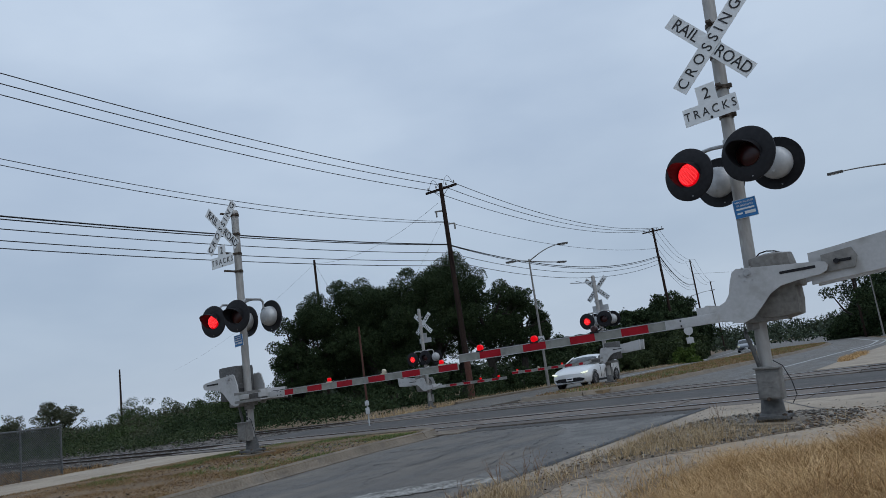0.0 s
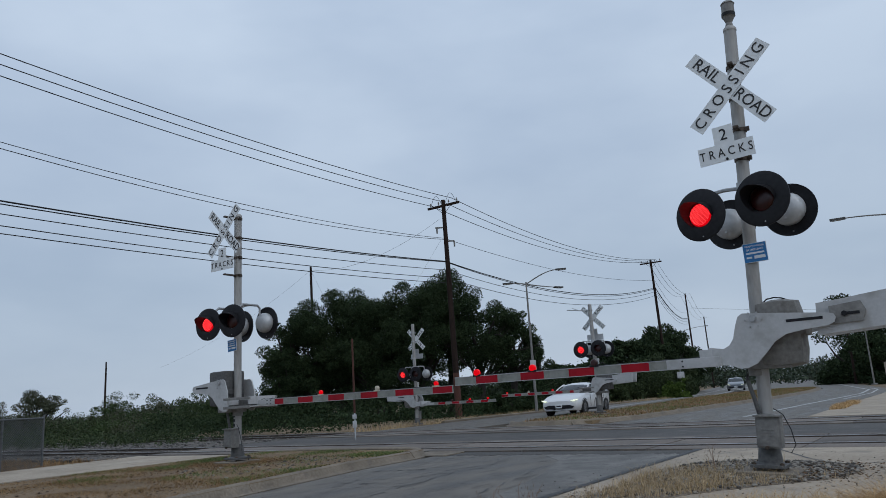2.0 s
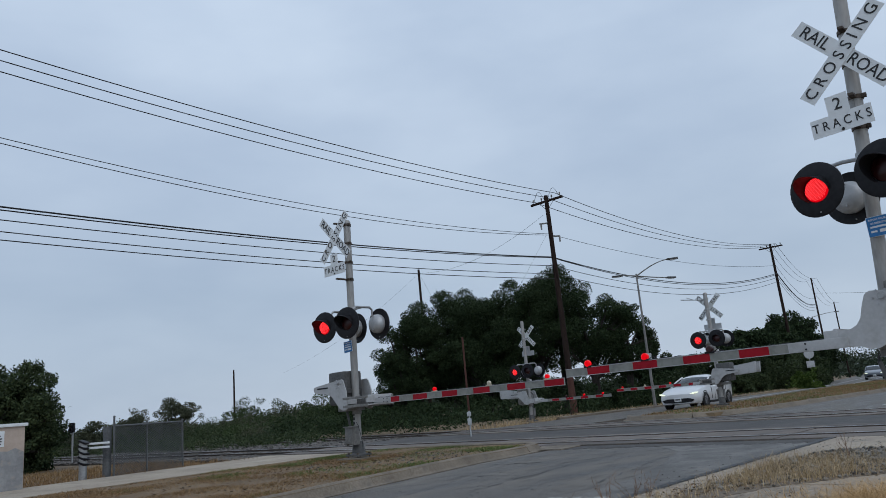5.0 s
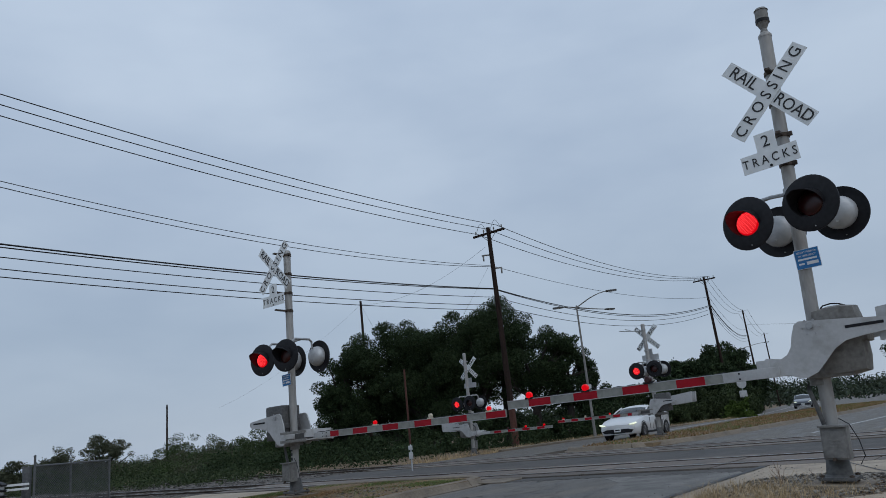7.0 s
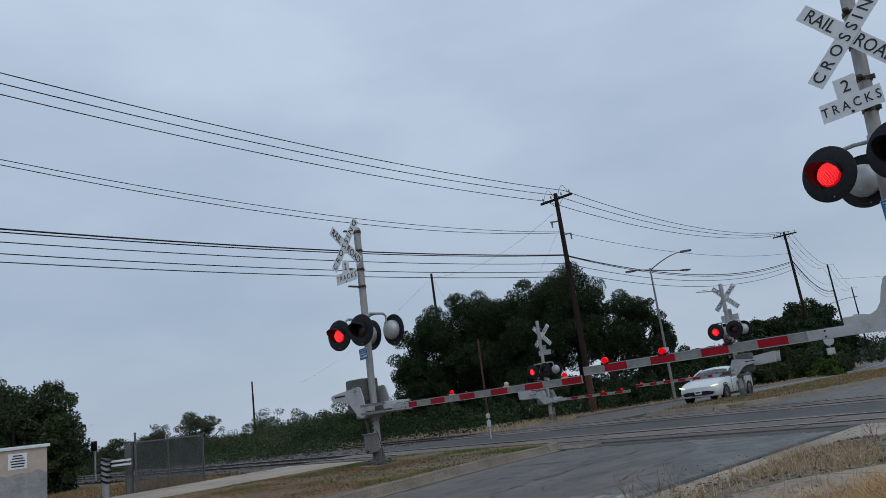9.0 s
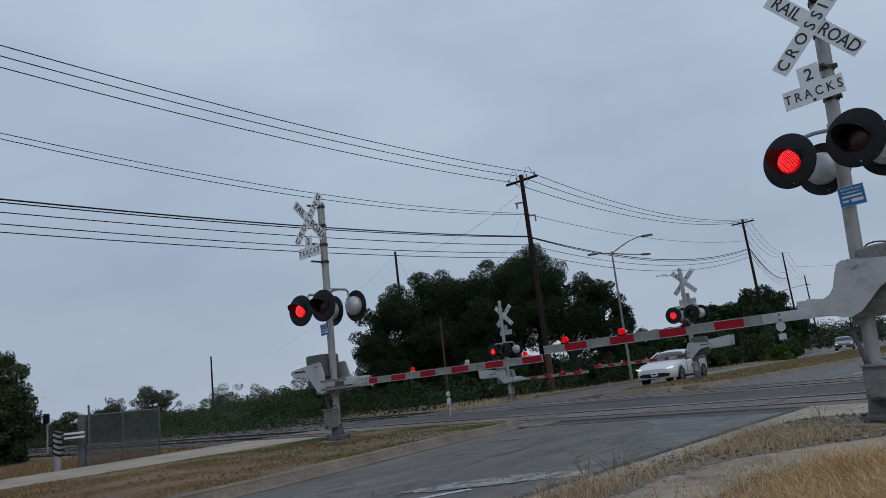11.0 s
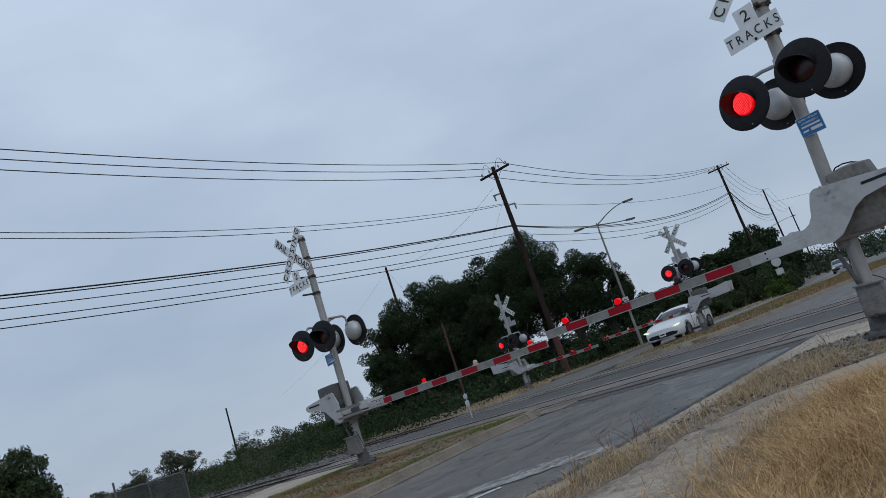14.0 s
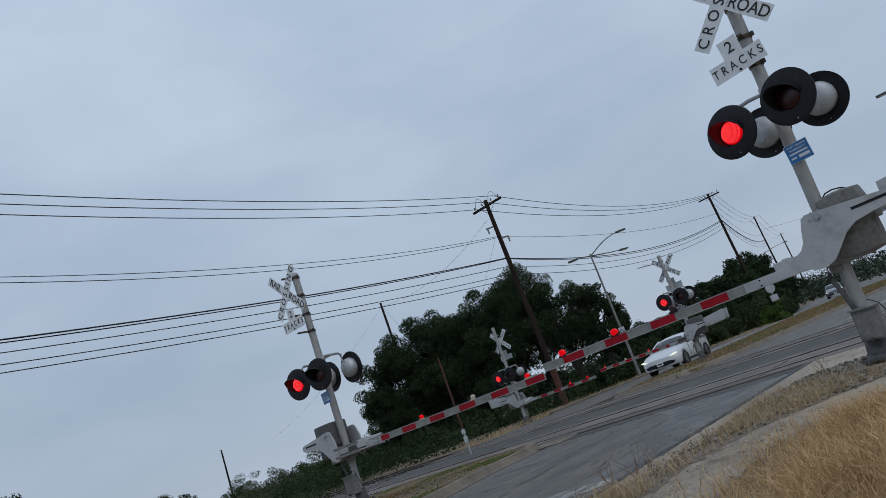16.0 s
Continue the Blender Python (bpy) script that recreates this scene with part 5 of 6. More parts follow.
# dwarf signal of the railway
rs_ = root("railway_signal", Matrix.Translation((-21.3, 29.0, -0.1)), "slim grey railway signal post with a dark round head", "signal")
bm = bmesh.new()
rod(bm, (0, 0, 0), (0, 0, 1.45), 0.045, seg=10)
part("post", bm, M_GALV, rs_)
bm = bmesh.new()
box(bm, (0, -0.05, 1.55), (0.24, 0.14, 0.42), bevel=0.05)
hd_ = part("head", bm, M_BLACK, rs_, "dark signal head")
for z_ in (1.46, 1.64):
    bm = bmesh.new()
    lathe(bm, [(0.075, -0.13), (0.08, -0.12), (0.08, -0.2), (0.075, -0.2)], Matrix.Translation((0, 0, z_)), 14)
    part("hood", bm, M_BLACK, hd_)

fen = root("chain_link_fence", Matrix.Translation((-11.1, 16.6, -0.08)), "grey chain-link fence panel between steel posts", "fence")
fd = Vector((0.36, 2.6, 0))
fu = fd.normalized()
for k, h in ((0.0, 1.5), (0.45, 1.35), (1.0, 1.32)):
    bm = bmesh.new()
    rod(bm, fd * k, fd * k + Vector((0, 0, h)), 0.026, seg=10)
    rod(bm, fd * k + Vector((0, 0, h)), fd * k + Vector((0, 0, h + 0.03)), 0.04, 0.015, 10)
    part("post", bm, M_DARKPOST, fen)
bm = bmesh.new()
rod(bm, Vector((0, 0, 1.28)), fd + Vector((0, 0, 1.28)), 0.022, seg=8)
part("top_rail", bm, M_DARKPOST, fen)
bm = bmesh.new()
step, hh, ll = 0.06, 1.25, fd.length
for k in range(int((ll + hh) / step)):
    for s in (1, -1):
        x0 = k * step - hh
        pts = []
        for t0 in (0.0, hh):
            x = x0 + t0 if s > 0 else x0 + hh - t0
            pts.append((x, t0))
        (xa, za), (xb, zb) = pts
        lo, hi = max(0.0, min(xa, xb)), min(ll, max(xa, xb))
        if hi - lo < 0.03:
            continue
        f = lambda x: za + (zb - za) * (x - xa) / (xb - xa)
        rod(bm, fu * lo + Vector((0, 0, f(lo) + 0.02)), fu * hi + Vector((0, 0, f(hi) + 0.02)), 0.0055, seg=3)
tagged(part("wire_mesh", bm, M_MESHWIRE, fen, "diamond wire mesh", smooth=None), kind="stuff")
# a barrier post wound with a dark and pale band, and its two rails
bp = root("striped_barrier_post", Matrix.Translation((-11.75, 16.35, -0.08)), "short steel post with dark and pale bands and two white rails", "post")
bm = bmesh.new()
rod(bm, (0, 0, 0), (0, 0, 0.95), 0.09, seg=14)
part("post", bm, M_GALV, bp)
for k in range(5):
    bm = bmesh.new()
    box(bm, (0, 0, 0.42 + 0.115 * k), (0.20, 0.20, 0.05), pose(0, 0, 0, 0, 24, 0) @ Matrix.Translation((-(0.42 + 0.115 * k) * 0.42, 0, 0)), bevel=0.02)
    part("dark_band", bm, M_BLACK, bp)
for z in (0.80, 0.90):
    bm = bmesh.new()
    box(bm, (0.22, 0.1, z), (0.8, 0.05, 0.05), bevel=0.01)
    part("rail", bm, M_SIGN, bp, "white rail")
for x, y, h in ((-11.35, 16.7, 1.2),):
    bm = bmesh.new()
    rod(bm, (x, y, -0.1), (x, y, h), 0.10, seg=16)
    single("grey_bollard", bm, M_DARKPOST, "thick dark grey steel post beside the fence", "post")

# ---- wooden fence on the right ----
M_PLANK = node_mat("weathered_fence_boards", (0.16, 0.13, 0.105), (0.31, 0.26, 0.215), 0.9, fine=20, coarse=2, bump=0.4, per_object=0.4, stretch=(8, 8, 1))
wf = root("board_fence", Matrix.Translation((34.6, 58.75, 0.0)), "weathered brown board fence on the verge", "fence")
bm = bmesh.new()
box(bm, (0, 0, 0), (0.138, 0.02, 1.75), bevel=0.006)
plank_me = mesh_of("board", bm, M_PLANK)
wd = Vector((0.86, -0.51, 0))
for k in range(120):
    p = new("board", plank_me)
    p.parent = wf
    p.matrix_local = Matrix.Translation(wd * 0.145 * k + Vector((0, 0, 0.98 + random.uniform(-0.03, 0.03)))) @ pose(0, 0, 0, 0, random.uniform(-0.8, 0.8), -30.7)
for z in (0.5, 1.5):
    bm = bmesh.new()
    rod(bm, wd * -0.1 + Vector((0.05, 0.05, z)), wd * 17.4 + Vector((0.05, 0.05, z)), 0.04, seg=6)
    part("fence_rail", bm, M_PLANK, wf)
for k in range(8):
    bm = bmesh.new()
    box(bm, wd * 2.48 * k + Vector((0.08, 0.1, 0.8)), (0.1, 0.1, 1.8), bevel=0.01)
    part("fence_post", bm, M_PLANK, wf)
bm = bmesh.new()
box(bm, (0, 0, 0.42), (0.5, 0.14, 0.9), pose(0, 0, 0, -14, 0, 0), bevel=0.02)
ob = single("concrete_marker", bm, M_CONC, "leaning pale concrete slab on the verge", "marker")
ob.matrix_world = Matrix.Translation((25.8, 42.4, -0.08)) @ pose(0, 0, 0, 0, 0, 20)

# ---- trees, scrub and grass ----
rng = np.random.default_rng(5)


def quads(name, V, material):
    """A mesh of loose quads from an array (n, 4, 3)."""
    n = len(V)
    me = bpy.data.meshes.new(name)
    me.vertices.add(n * 4)
    me.vertices.foreach_set("co", V.reshape(-1).astype(np.float32))
    me.loops.add(n * 4)
    me.loops.foreach_set("vertex_index", np.arange(n * 4, dtype=np.int32))
    me.polygons.add(n)
    me.polygons.foreach_set("loop_start", np.arange(0, n * 4, 4, dtype=np.int32))
    me.update(calc_edges=True)
    me.validate()
    me.materials.append(material)
    return me


def leaves(C, size):
    """Diamond leaves at the places C, turned every way."""
    n = len(C)
    d = rng.normal(size=(n, 3))
    d /= np.linalg.norm(d, axis=1, keepdims=True)
    e = np.cross(d, rng.normal(size=(n, 3)))
    e /= np.linalg.norm(e, axis=1, keepdims=True)
    s = size * rng.uniform(0.6, 1.4, (n, 1))
    return np.stack([C - d * s, C - e * s * 0.5, C + d * s, C + e * s * 0.5], 1)


def clump_points(centres, radii, n):
    """Places spread in leafy clumps, thicker towards each clump's skin."""
    w = radii ** 2
    pick = rng.choice(len(centres), n, p=w / w.sum())
    d = rng.normal(size=(n, 3))
    d /= np.linalg.norm(d, axis=1, keepdims=True)
    r = radii[pick] * (0.45 + 0.65 * rng.random(n) ** 0.6)
    d[:, 2] *= 0.72
    return centres[pick] + d * r[:, None]


def tree(name, x, y, h, w, n, size, material, label, low=0.25, clumps=46, trunk=True, depth=0.8, group="trees"):
    """A broad tree: forked trunk, limbs and a ragged crown of leaf clumps. Its place seeds its shape."""
    global rng
    kept, rng = rng, np.random.default_rng(int(abs(x * 311 + y * 173) * 10))
    T = root(name, Matrix.Translation((x, y, -0.1)), label, "tree" if trunk else "bush", group)
    zc, zr = h * (1 + low) / 2, h * (1 - low) / 2
    cs, rs = [], []
    while len(cs) < clumps:
        d = rng.normal(size=3)
        d /= np.linalg.norm(d)
        k = rng.uniform(0.45, 0.92)
        p = np.array([d[0] * w / 2 * k, d[1] * w / 2 * k * depth, zc + d[2] * zr * k])
        cs.append(p)
        rs.append(rng.uniform(0.075, 0.15) * (w + h) / 2 * (1.1 - 0.3 * k) * (46 / clumps) ** 0.2)
    cs, rs = np.array(cs), np.array(rs)
    P = clump_points(cs, rs, n)
    P[:, 2] = np.abs(P[:, 2])
    loose = P[rng.random(len(P)) < 0.06] + rng.normal(size=(1, 3)) * 0.02
    P = np.concatenate([P, loose + rng.normal(size=loose.shape) * size * 1.5])
    ob = new("crown", quads("crown", leaves(P, size), material))
    ob.parent = T
    if trunk:
        bm = bmesh.new()
        tr = 0.028 * h + 0.05
        fork = Vector((rng.uniform(-0.2, 0.2), 0, h * max(low + 0.08, 0.12)))
        tube(bm, [(0, 0, 0), (0.05, 0.02, h * max(low, 0.08) * 0.5), fork], [tr * 1.35, tr, tr * 0.9], 10)
        part("trunk", bm, M_BARK, T, "dark rough trunk")
        order = rng.permutation(len(cs))[:16]
        for i in order:
            c = Vector(cs[i])
            bm = bmesh.new()
            mid = fork.lerp(c, 0.5) + Vector((rng.uniform(-0.3, 0.3), rng.uniform(-0.3, 0.3), rng.uniform(-0.1, 0.4)))
            tube(bm, [fork, fork.lerp(mid, 0.55) + Vector((0, 0, 0.12)), mid, mid.lerp(c, 0.6) + Vector((0.1, 0, 0.05)), c], [tr * 0.6, tr * 0.45, tr * 0.33, tr * 0.2, tr * 0.08], 7)
            part("limb", bm, M_BARK, T)
    rng = kept
    return T


OAK_L = "broad dark green live oak beside the railway"
OPEN_L = "smaller dark oak with an open ragged crown"
for x, y, h, w, n, low, clumps, lb in ((-10.2, 49.5, 8.3, 5.4, 56000, 0.08, 90, OAK_L), (-7.6, 50.2, 9.9, 6.8, 86000, 0.08, 110, OAK_L), (-4.9, 49.6, 9.1, 7.4, 84000, 0.06, 120, OAK_L), (-2.4, 50.6, 10.0, 7.4, 84000, 0.08, 120, OAK_L), (0.0, 51.6, 10.3, 4.8, 42000, 0.42, 66, OAK_L),
                                    (1.9, 50.0, 8.2, 5.4, 40000, 0.36, 64, OPEN_L), (4.1, 50.2, 7.2, 4.4, 34000, 0.22, 60, OPEN_L), (-11.3, 48.6, 5.4, 3.0, 22000, 0.05, 46, OAK_L), (5.7, 50.2, 4.6, 2.4, 10000, 0.2, 26, OPEN_L)):
    oak = tree("oak_tree", x, y, h, w, n, 0.062, M_OAK, lb, low, clumps)
    if (x, y) == (1.9, 50.0):
        open_oak = oak
for x, y, h, w in ((-12.6, 47.5, 2.4, 4.6), (-9.0, 46.6, 2.2, 4.4), (-5.6, 46.2, 2.4, 4.4), (-2.4, 46.6, 2.1, 4.2), (1.0, 46.8, 2.3, 4.4), (4.0, 47.6, 2.5, 4.2), (6.6, 49.5, 2.6, 4.0), (-7.2, 52, 3.8, 7.0), (-1.0, 53, 3.2, 8), (4.0, 54, 2.6, 7), (-12, 54, 3.8, 7), (8.5, 57, 3.2, 6)):
    tree("bush", x, y, h, w, 6000, 0.09, M_OAK, "dark dense bush under the oaks", -0.9, 26, False, group="bushes under the oaks")
# long arching limbs of the open oak, low and bare
for reach, top_z in ((2.6, 4.4), (3.4, 3.4), (-2.2, 4.6), (1.6, 5.2), (4.0, 4.3), (-1.4, 3.6)):
    bm = bmesh.new()
    pts = [Vector((reach * f, -1.2 * f, 2.0 + (top_z - 2.0) * math.sin(math.pi * 0.55 * f) + 0.12 * math.sin(9 * f + reach))) for f in np.linspace(0, 1, 9)]
    tube(bm, pts, [0.11 - 0.010 * q for q in range(9)], 7)
    limb = part("limb", bm, M_BARK, open_oak, "long dark arching limb")
    for q in range(2, 9):
        e = pts[q] + Vector((0.4 * math.copysign(1, reach) + rng.uniform(-0.3, 0.3), rng.uniform(-0.3, 0.3), rng.uniform(0.2, 0.8)))
        bm = bmesh.new()
        tube(bm, [pts[q], pts[q].lerp(e, 0.5) + Vector((0.06, 0, 0.05)), e], [0.03, 0.02, 0.008], 5)
        part("twig", bm, M_BARK, limb)
# beyond the far signal, lighter scrub and a second grove
for x, y, h, w, m in ((9.5, 55, 2.8, 5.0, M_SCRUB), (13.2, 61, 3.8, 5.4, M_SCRUB), (16.5, 64, 4.6, 6.5, M_SCRUB), (18.6, 61, 1.9, 3.0, M_LIGHTLEAF), (21.5, 72, 3.6, 6, M_SCRUB), (7.6, 59, 3.4, 4.4, M_OAK), (25, 84, 4, 7, M_SCRUB), (12, 56.5, 2.0, 3.4, M_SCRUB)):
    tree("bush", x, y, h, w, 10000, 0.10, m, "green scrubby bush beside the road", -0.9, 30, False, group="roadside bushes")
for x, y, h, w in ((10.2, 66, 3.6, 5.0), (13.0, 70, 4.2, 5.5), (11.5, 72, 4.0, 5.5), (15.4, 73, 5.3, 5.0), (17.6, 74, 6.8, 5.5), (20.0, 75, 7.8, 6.5), (21.6, 77.5, 8.3, 6.0), (24.6, 84.5, 8.9, 6.5), (26.4, 87.5, 8.0, 6.0), (28.8, 94, 7.6, 7.0), (26.5, 92, 8.6, 8.0), (31.0, 99, 7.6, 9.0), (32.5, 110, 8.0, 10), (29, 112, 8.0, 11)):
    tree("oak_tree", x, y, h, w, 14500, 0.13, M_OAK, "dark green oak in the grove along the road", -0.2, 46)
# right side behind the fence
for x, y, h, w in ((47.5, 77, 4.0, 6), (43.5, 72, 8.0, 8.5), (49, 70, 9.0, 10), (46, 84, 9.5, 11), (54, 66, 8.5, 10), (58, 76, 9.5, 11), (52, 90, 3.6, 6), (61, 60, 8.5, 10), (56, 100, 7.0, 8)):
    tree("oak_tree", x, y, h * 1.12, w, 14000, 0.15, M_OAK, "dark green tree behind the board fence", -0.45, 46)
# left side along the railway
for x, y, h, w, m in ((-20.6, 25.0, 4.5, 3.6, M_OAK), (-20.3, 23.7, 4.7, 4.8, M_SCRUB), (-23.8, 25.0, 5.6, 5.5, M_SCRUB), (-24.5, 27.5, 4.0, 4.6, M_SCRUB), (-27, 21, 5.0, 5, M_OAK)):
    tree("oak_tree", x, y, h, w, 28000, 0.06, m, "dark green tree beside the signal cabinet", -0.4, 150)
# hedgerow behind the railway: bushes of many heights and tints
HEDGE = [(-16.5, 50.5, 2.9, 5.0), (-17, 58, 3.6, 6), (-14.5, 46.5, 1.8, 3.6), (-18.4, 47.2, 1.3, 3.4), (-20.5, 52, 1.8, 4.2), (-22, 60, 2.3, 6), (-23.2, 50.0, 1.5, 3.4), (-25.4, 54.5, 2.0, 4.0), (-27.5, 62, 2.4, 6), (-28.0, 49.0, 1.5, 3.0), (-30.5, 46.0, 1.3, 3.2), (-33.5, 51.5, 2.0, 4.0), (-36.5, 46.5, 1.9, 3.6), (-35, 56.5, 2.0, 4.5), (-38.5, 50.0, 2.3, 4.2), (-40, 43.0, 1.7, 3.6), (-43, 48.0, 2.6, 4.8), (-34, 40, 1.3, 3.4), (-44, 40, 2.0, 4.4), (-31.5, 36.5, 1.7, 3.8), (-36.5, 35.0, 2.0, 4.2), (-29.5, 42.5, 1.5, 3.6)]
for i, (x, y, h, w) in enumerate(HEDGE):
    m, lb = ((M_HEDGE, "green scrub bush along the railway"), (M_HEDGEGREY, "greyish green loose bush along the railway"), (M_SCRUB, "dark green bush along the railway"))[(0, 1, 0, 2, 1)[i % 5]]
    tree("bush", x, y, h * (1.2 if i < 2 else 1.4 + 0.12 * (i % 3 == 2)), w * 1.2, 8500, 0.06, m, lb, -0.9, 34, False, group="railway scrub")
for x, y, h, w, n in ((-30.6, 54.2, 4.0, 5.0, 17000), (-33.4, 53.0, 3.2, 3.2, 4600)):
    tree("oak_tree", x, y, h, w, n, 0.06, M_HEDGEGREY, "loose greyish green tree rising from the scrub", -0.3, 90)
def patchy_early(P):
    return np.array([noise.noise(Vector((p[0] * 0.28, p[1] * 0.28, 1.5))) for p in P])


# unbroken low scrub behind the railway
a = rng.uniform(22.5, 44, 900)
b = rng.uniform(-95, -21.3, 900)
hh = 0.3 + 1.05 * np.array([noise.noise(Vector((x * 0.35, y * 0.35, 2.0))) + 0.6 * noise.noise(Vector((x * 0.9, y * 0.9, 5.0))) + 0.3 for x, y in zip(a, b)]).clip(0, 2) + (a - 22.5) * 0.02
hh *= np.clip((a - 21.6) / 3.0, 0.45, 1)
C = np.stack([a * UX + b * UY, a * UY - b * UX, hh * 0.45], 1)
P = clump_points(C, np.clip(hh, 0.4, 1.4), 60000)
P[:, 2] = np.abs(P[:, 2])
a = rng.uniform(21.75, 25.0, 900)
b = rng.uniform(-95, -20.3, 900)
C = np.stack([a * UX + b * UY, a * UY - b * UX, 0.1 + 0.2 * (a - 21.5)], 1)
Q = clump_points(C, np.where(rng.random(900) < 0.15, 1.3, 0.5) * rng.uniform(0.3, 1.3, 900) * np.where(b > -27, 0.55, 1.0), 50000)
Q[:, 2] = np.abs(Q[:, 2])
P = np.concatenate([P, Q[Q[:, 0] * UX + Q[:, 1] * UY > 21.5]])
# weeds that have overgrown the second track
a = rng.uniform(16.1, 21.5, 620)
b = rng.uniform(-75, -23.0, 620)
deep = np.clip((-23.5 - b) / 6.0, 0.0, 1.0)
C = np.stack([a * UX + b * UY, a * UY - b * UX, 0.12 * deep], 1)
Q = clump_points(C, 0.06 + rng.uniform(0.15, 0.55, 620) * deep, 42000)
Q[:, 2] = np.abs(Q[:, 2] + 0.05) - 0.05
ob = new("track_weeds", quads("track_weeds", leaves(Q, 0.045), M_SCRUB))
tagged(ob, "dark green weeds overgrowing the second railway track", "weeds", "", "stuff")
near_oaks = P[:, 0] > -17.0
L = P[~near_oaks]
f = patchy_early(L)
for sel, mt, lb in ((f < -0.12, M_SCRUB, "dense dark green scrub behind the railway"), ((f >= -0.12) & (f < 0.18), M_HEDGE, "dense low green scrub behind the railway"), (f >= 0.18, M_HEDGEGREY, "pale greyish green scrub behind the railway")):
    ob = new("trackside_scrub", quads("trackside_scrub", leaves(L[sel], 0.06), mt))
    tagged(ob, lb, "scrub", "", "stuff")
ob = new("oak_undergrowth", quads("oak_undergrowth", leaves(P[near_oaks], 0.06), M_OAK))
tagged(ob, "dark low undergrowth in front of the oaks", "scrub", "", "stuff")

# far woods on the low hills
C, Rr = [], []
for k in range(2600):
    az = radians(-62 + 118 * rng.random())
    d = rng.uniform(130, 420)
    r = rng.uniform(2.5, 5.0) * d / 220
    h = 2.4 + d * 0.021 + (2.2 * math.sin(az * 9.0) + 2.0 * math.sin(az * 23 + 1)) * d / 350
    if -0.05 < az < 0.38:
        h *= 0.7
    if az < -0.2:
        r *= 0.55
        h = float(np.interp(az, [-0.9, -0.62, -0.46, -0.40, -0.32, -0.2], [2.2, 1.6, 2.0, 4.2, 6.8, 7.5])) * d / 250 - r * 0.7 + 1.5
    C.append((d * math.sin(az), d * math.cos(az), max(0.6, h - 1.5) * rng.uniform(0.1, 1.0)))
    Rr.append(r)
C, Rr = np.array(C), np.array(Rr)
P = clump_points(C, Rr, 190000)
P = P[P[:, 2] > 0]
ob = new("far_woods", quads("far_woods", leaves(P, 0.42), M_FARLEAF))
tagged(ob, "green woods on the low hills, distance haze tinted into the leaves", "woods", "", "stuff")


def blades(P, h, w, bend=0.5):
    """Grass blades rooted at P: two quads each, the tip drawn to a point."""
    n = len(P)
    a = rng.uniform(0, math.tau, n)
    side = np.stack([np.cos(a), np.sin(a), np.zeros(n)], 1) * w * rng.uniform(0.6, 1.3, (n, 1))
    b = rng.uniform(0, math.tau, n)
    lean = np.stack([np.cos(b), np.sin(b), np.zeros(n)], 1) * (h * bend * rng.uniform(0.1, 1.0, (n,)))[:, None]
    up = np.stack([np.zeros(n), np.zeros(n), h], 1)
    m = P + up * 0.6 + lean * 0.35
    t = P + up * rng.uniform(0.8, 1.0, (n, 1)) + lean
    q1 = np.stack([P - side, P + side, m + side * 0.7, m - side * 0.7], 1)
    q2 = np.stack([m - side * 0.7, m + side * 0.7, t + side * 0.12, t - side * 0.12], 1)
    return np.concatenate([q1, q2])


def ab_points(n, a0, a1, b0, b1, keep):
    a, b = rng.uniform(a0, a1, n), rng.uniform(b0, b1, n)
    k = keep(a, b)
    a, b = a[k], b[k]
    return a, b, np.stack([a * UX + b * UY, a * UY - b * UX, np.zeros(len(a))], 1)


def patchy(P, s, seed=0.0):
    return np.array([noise.noise(Vector((p[0] * s + seed, p[1] * s, seed))) for p in P])


# tall dry grass on the verge beside the footpath
EDGE_A = [-6, 1.0, 3.7, 5.5, 6.3, 7.0, 7.3, 7.45]
EDGE_B = [-1.9, -1.8, -1.9, -2.1, -1.9, -1.3, 0.1, 12.0]
bank = lambda a, b: np.clip((b + 2.0) * 0.07, 0, 0.12) * np.clip((7.4 - a) / 1.5, 0, 1)
a, b, P = ab_points(122000, 1.6, 7.5, -2.2, 0.8, lambda a, b: (b > np.interp(a, EDGE_A, EDGE_B) + 0.03) & (a < 7.2 + 0.03 * b) & (np.hypot(a, b) > 2.2))
f = patchy(P, 1.5)
keep = rng.random(len(P)) < np.clip(0.66 + f, 0.15, 1)
a, b, P, f = a[keep], b[keep], P[keep], f[keep]
P[:, 2] = bank(a, b) + 0.02
TALL_A = [-6, 3.2, 4.1, 4.8, 5.5, 6.0, 6.15]
TALL_B = [-1.7, -1.6, -1.78, -1.86, -1.8, -1.45, 12.0]
tall = np.clip((b - np.interp(a, TALL_A, TALL_B)) / 0.3 + 0.3 * f, 0, 1) * np.clip((6.25 - a) / 0.4, 0, 1)
thin = rng.random(len(P)) < 0.65 + 0.35 * tall
a, b, P, f, tall = a[thin], b[thin], P[thin], f[thin], tall[thin]
h = (0.05 + (0.08 + 0.13 * np.clip(f + 0.35, 0, 1)) * tall) * rng.uniform(0.35, 1.35, len(P))
ob = new("tall_dry_grass", quads("tall_dry_grass", blades(P, h, 0.0016, 2.1), M_DRY))
tagged(ob, "tall straw-coloured dry grass on the verge", "grass", "", "stuff")
bm = bmesh.new()
rows = []
for i in range(120):
    aa = 0.3 + 7.0 * i / 119
    ragged = 0.10 * noise.noise(Vector((aa * 2.3, 3.0, 0))) + 0.05 * noise.noise(Vector((aa * 9.0, 5.0, 0)))
    rows.append([bm.verts.new(W(aa, bb, 0.025 + float(bank(np.array(aa), np.array(bb))))) for bb in np.interp(aa, EDGE_A, EDGE_B) - 0.15 + ragged + 11.0 * np.linspace(0, 1, 12) ** 2])
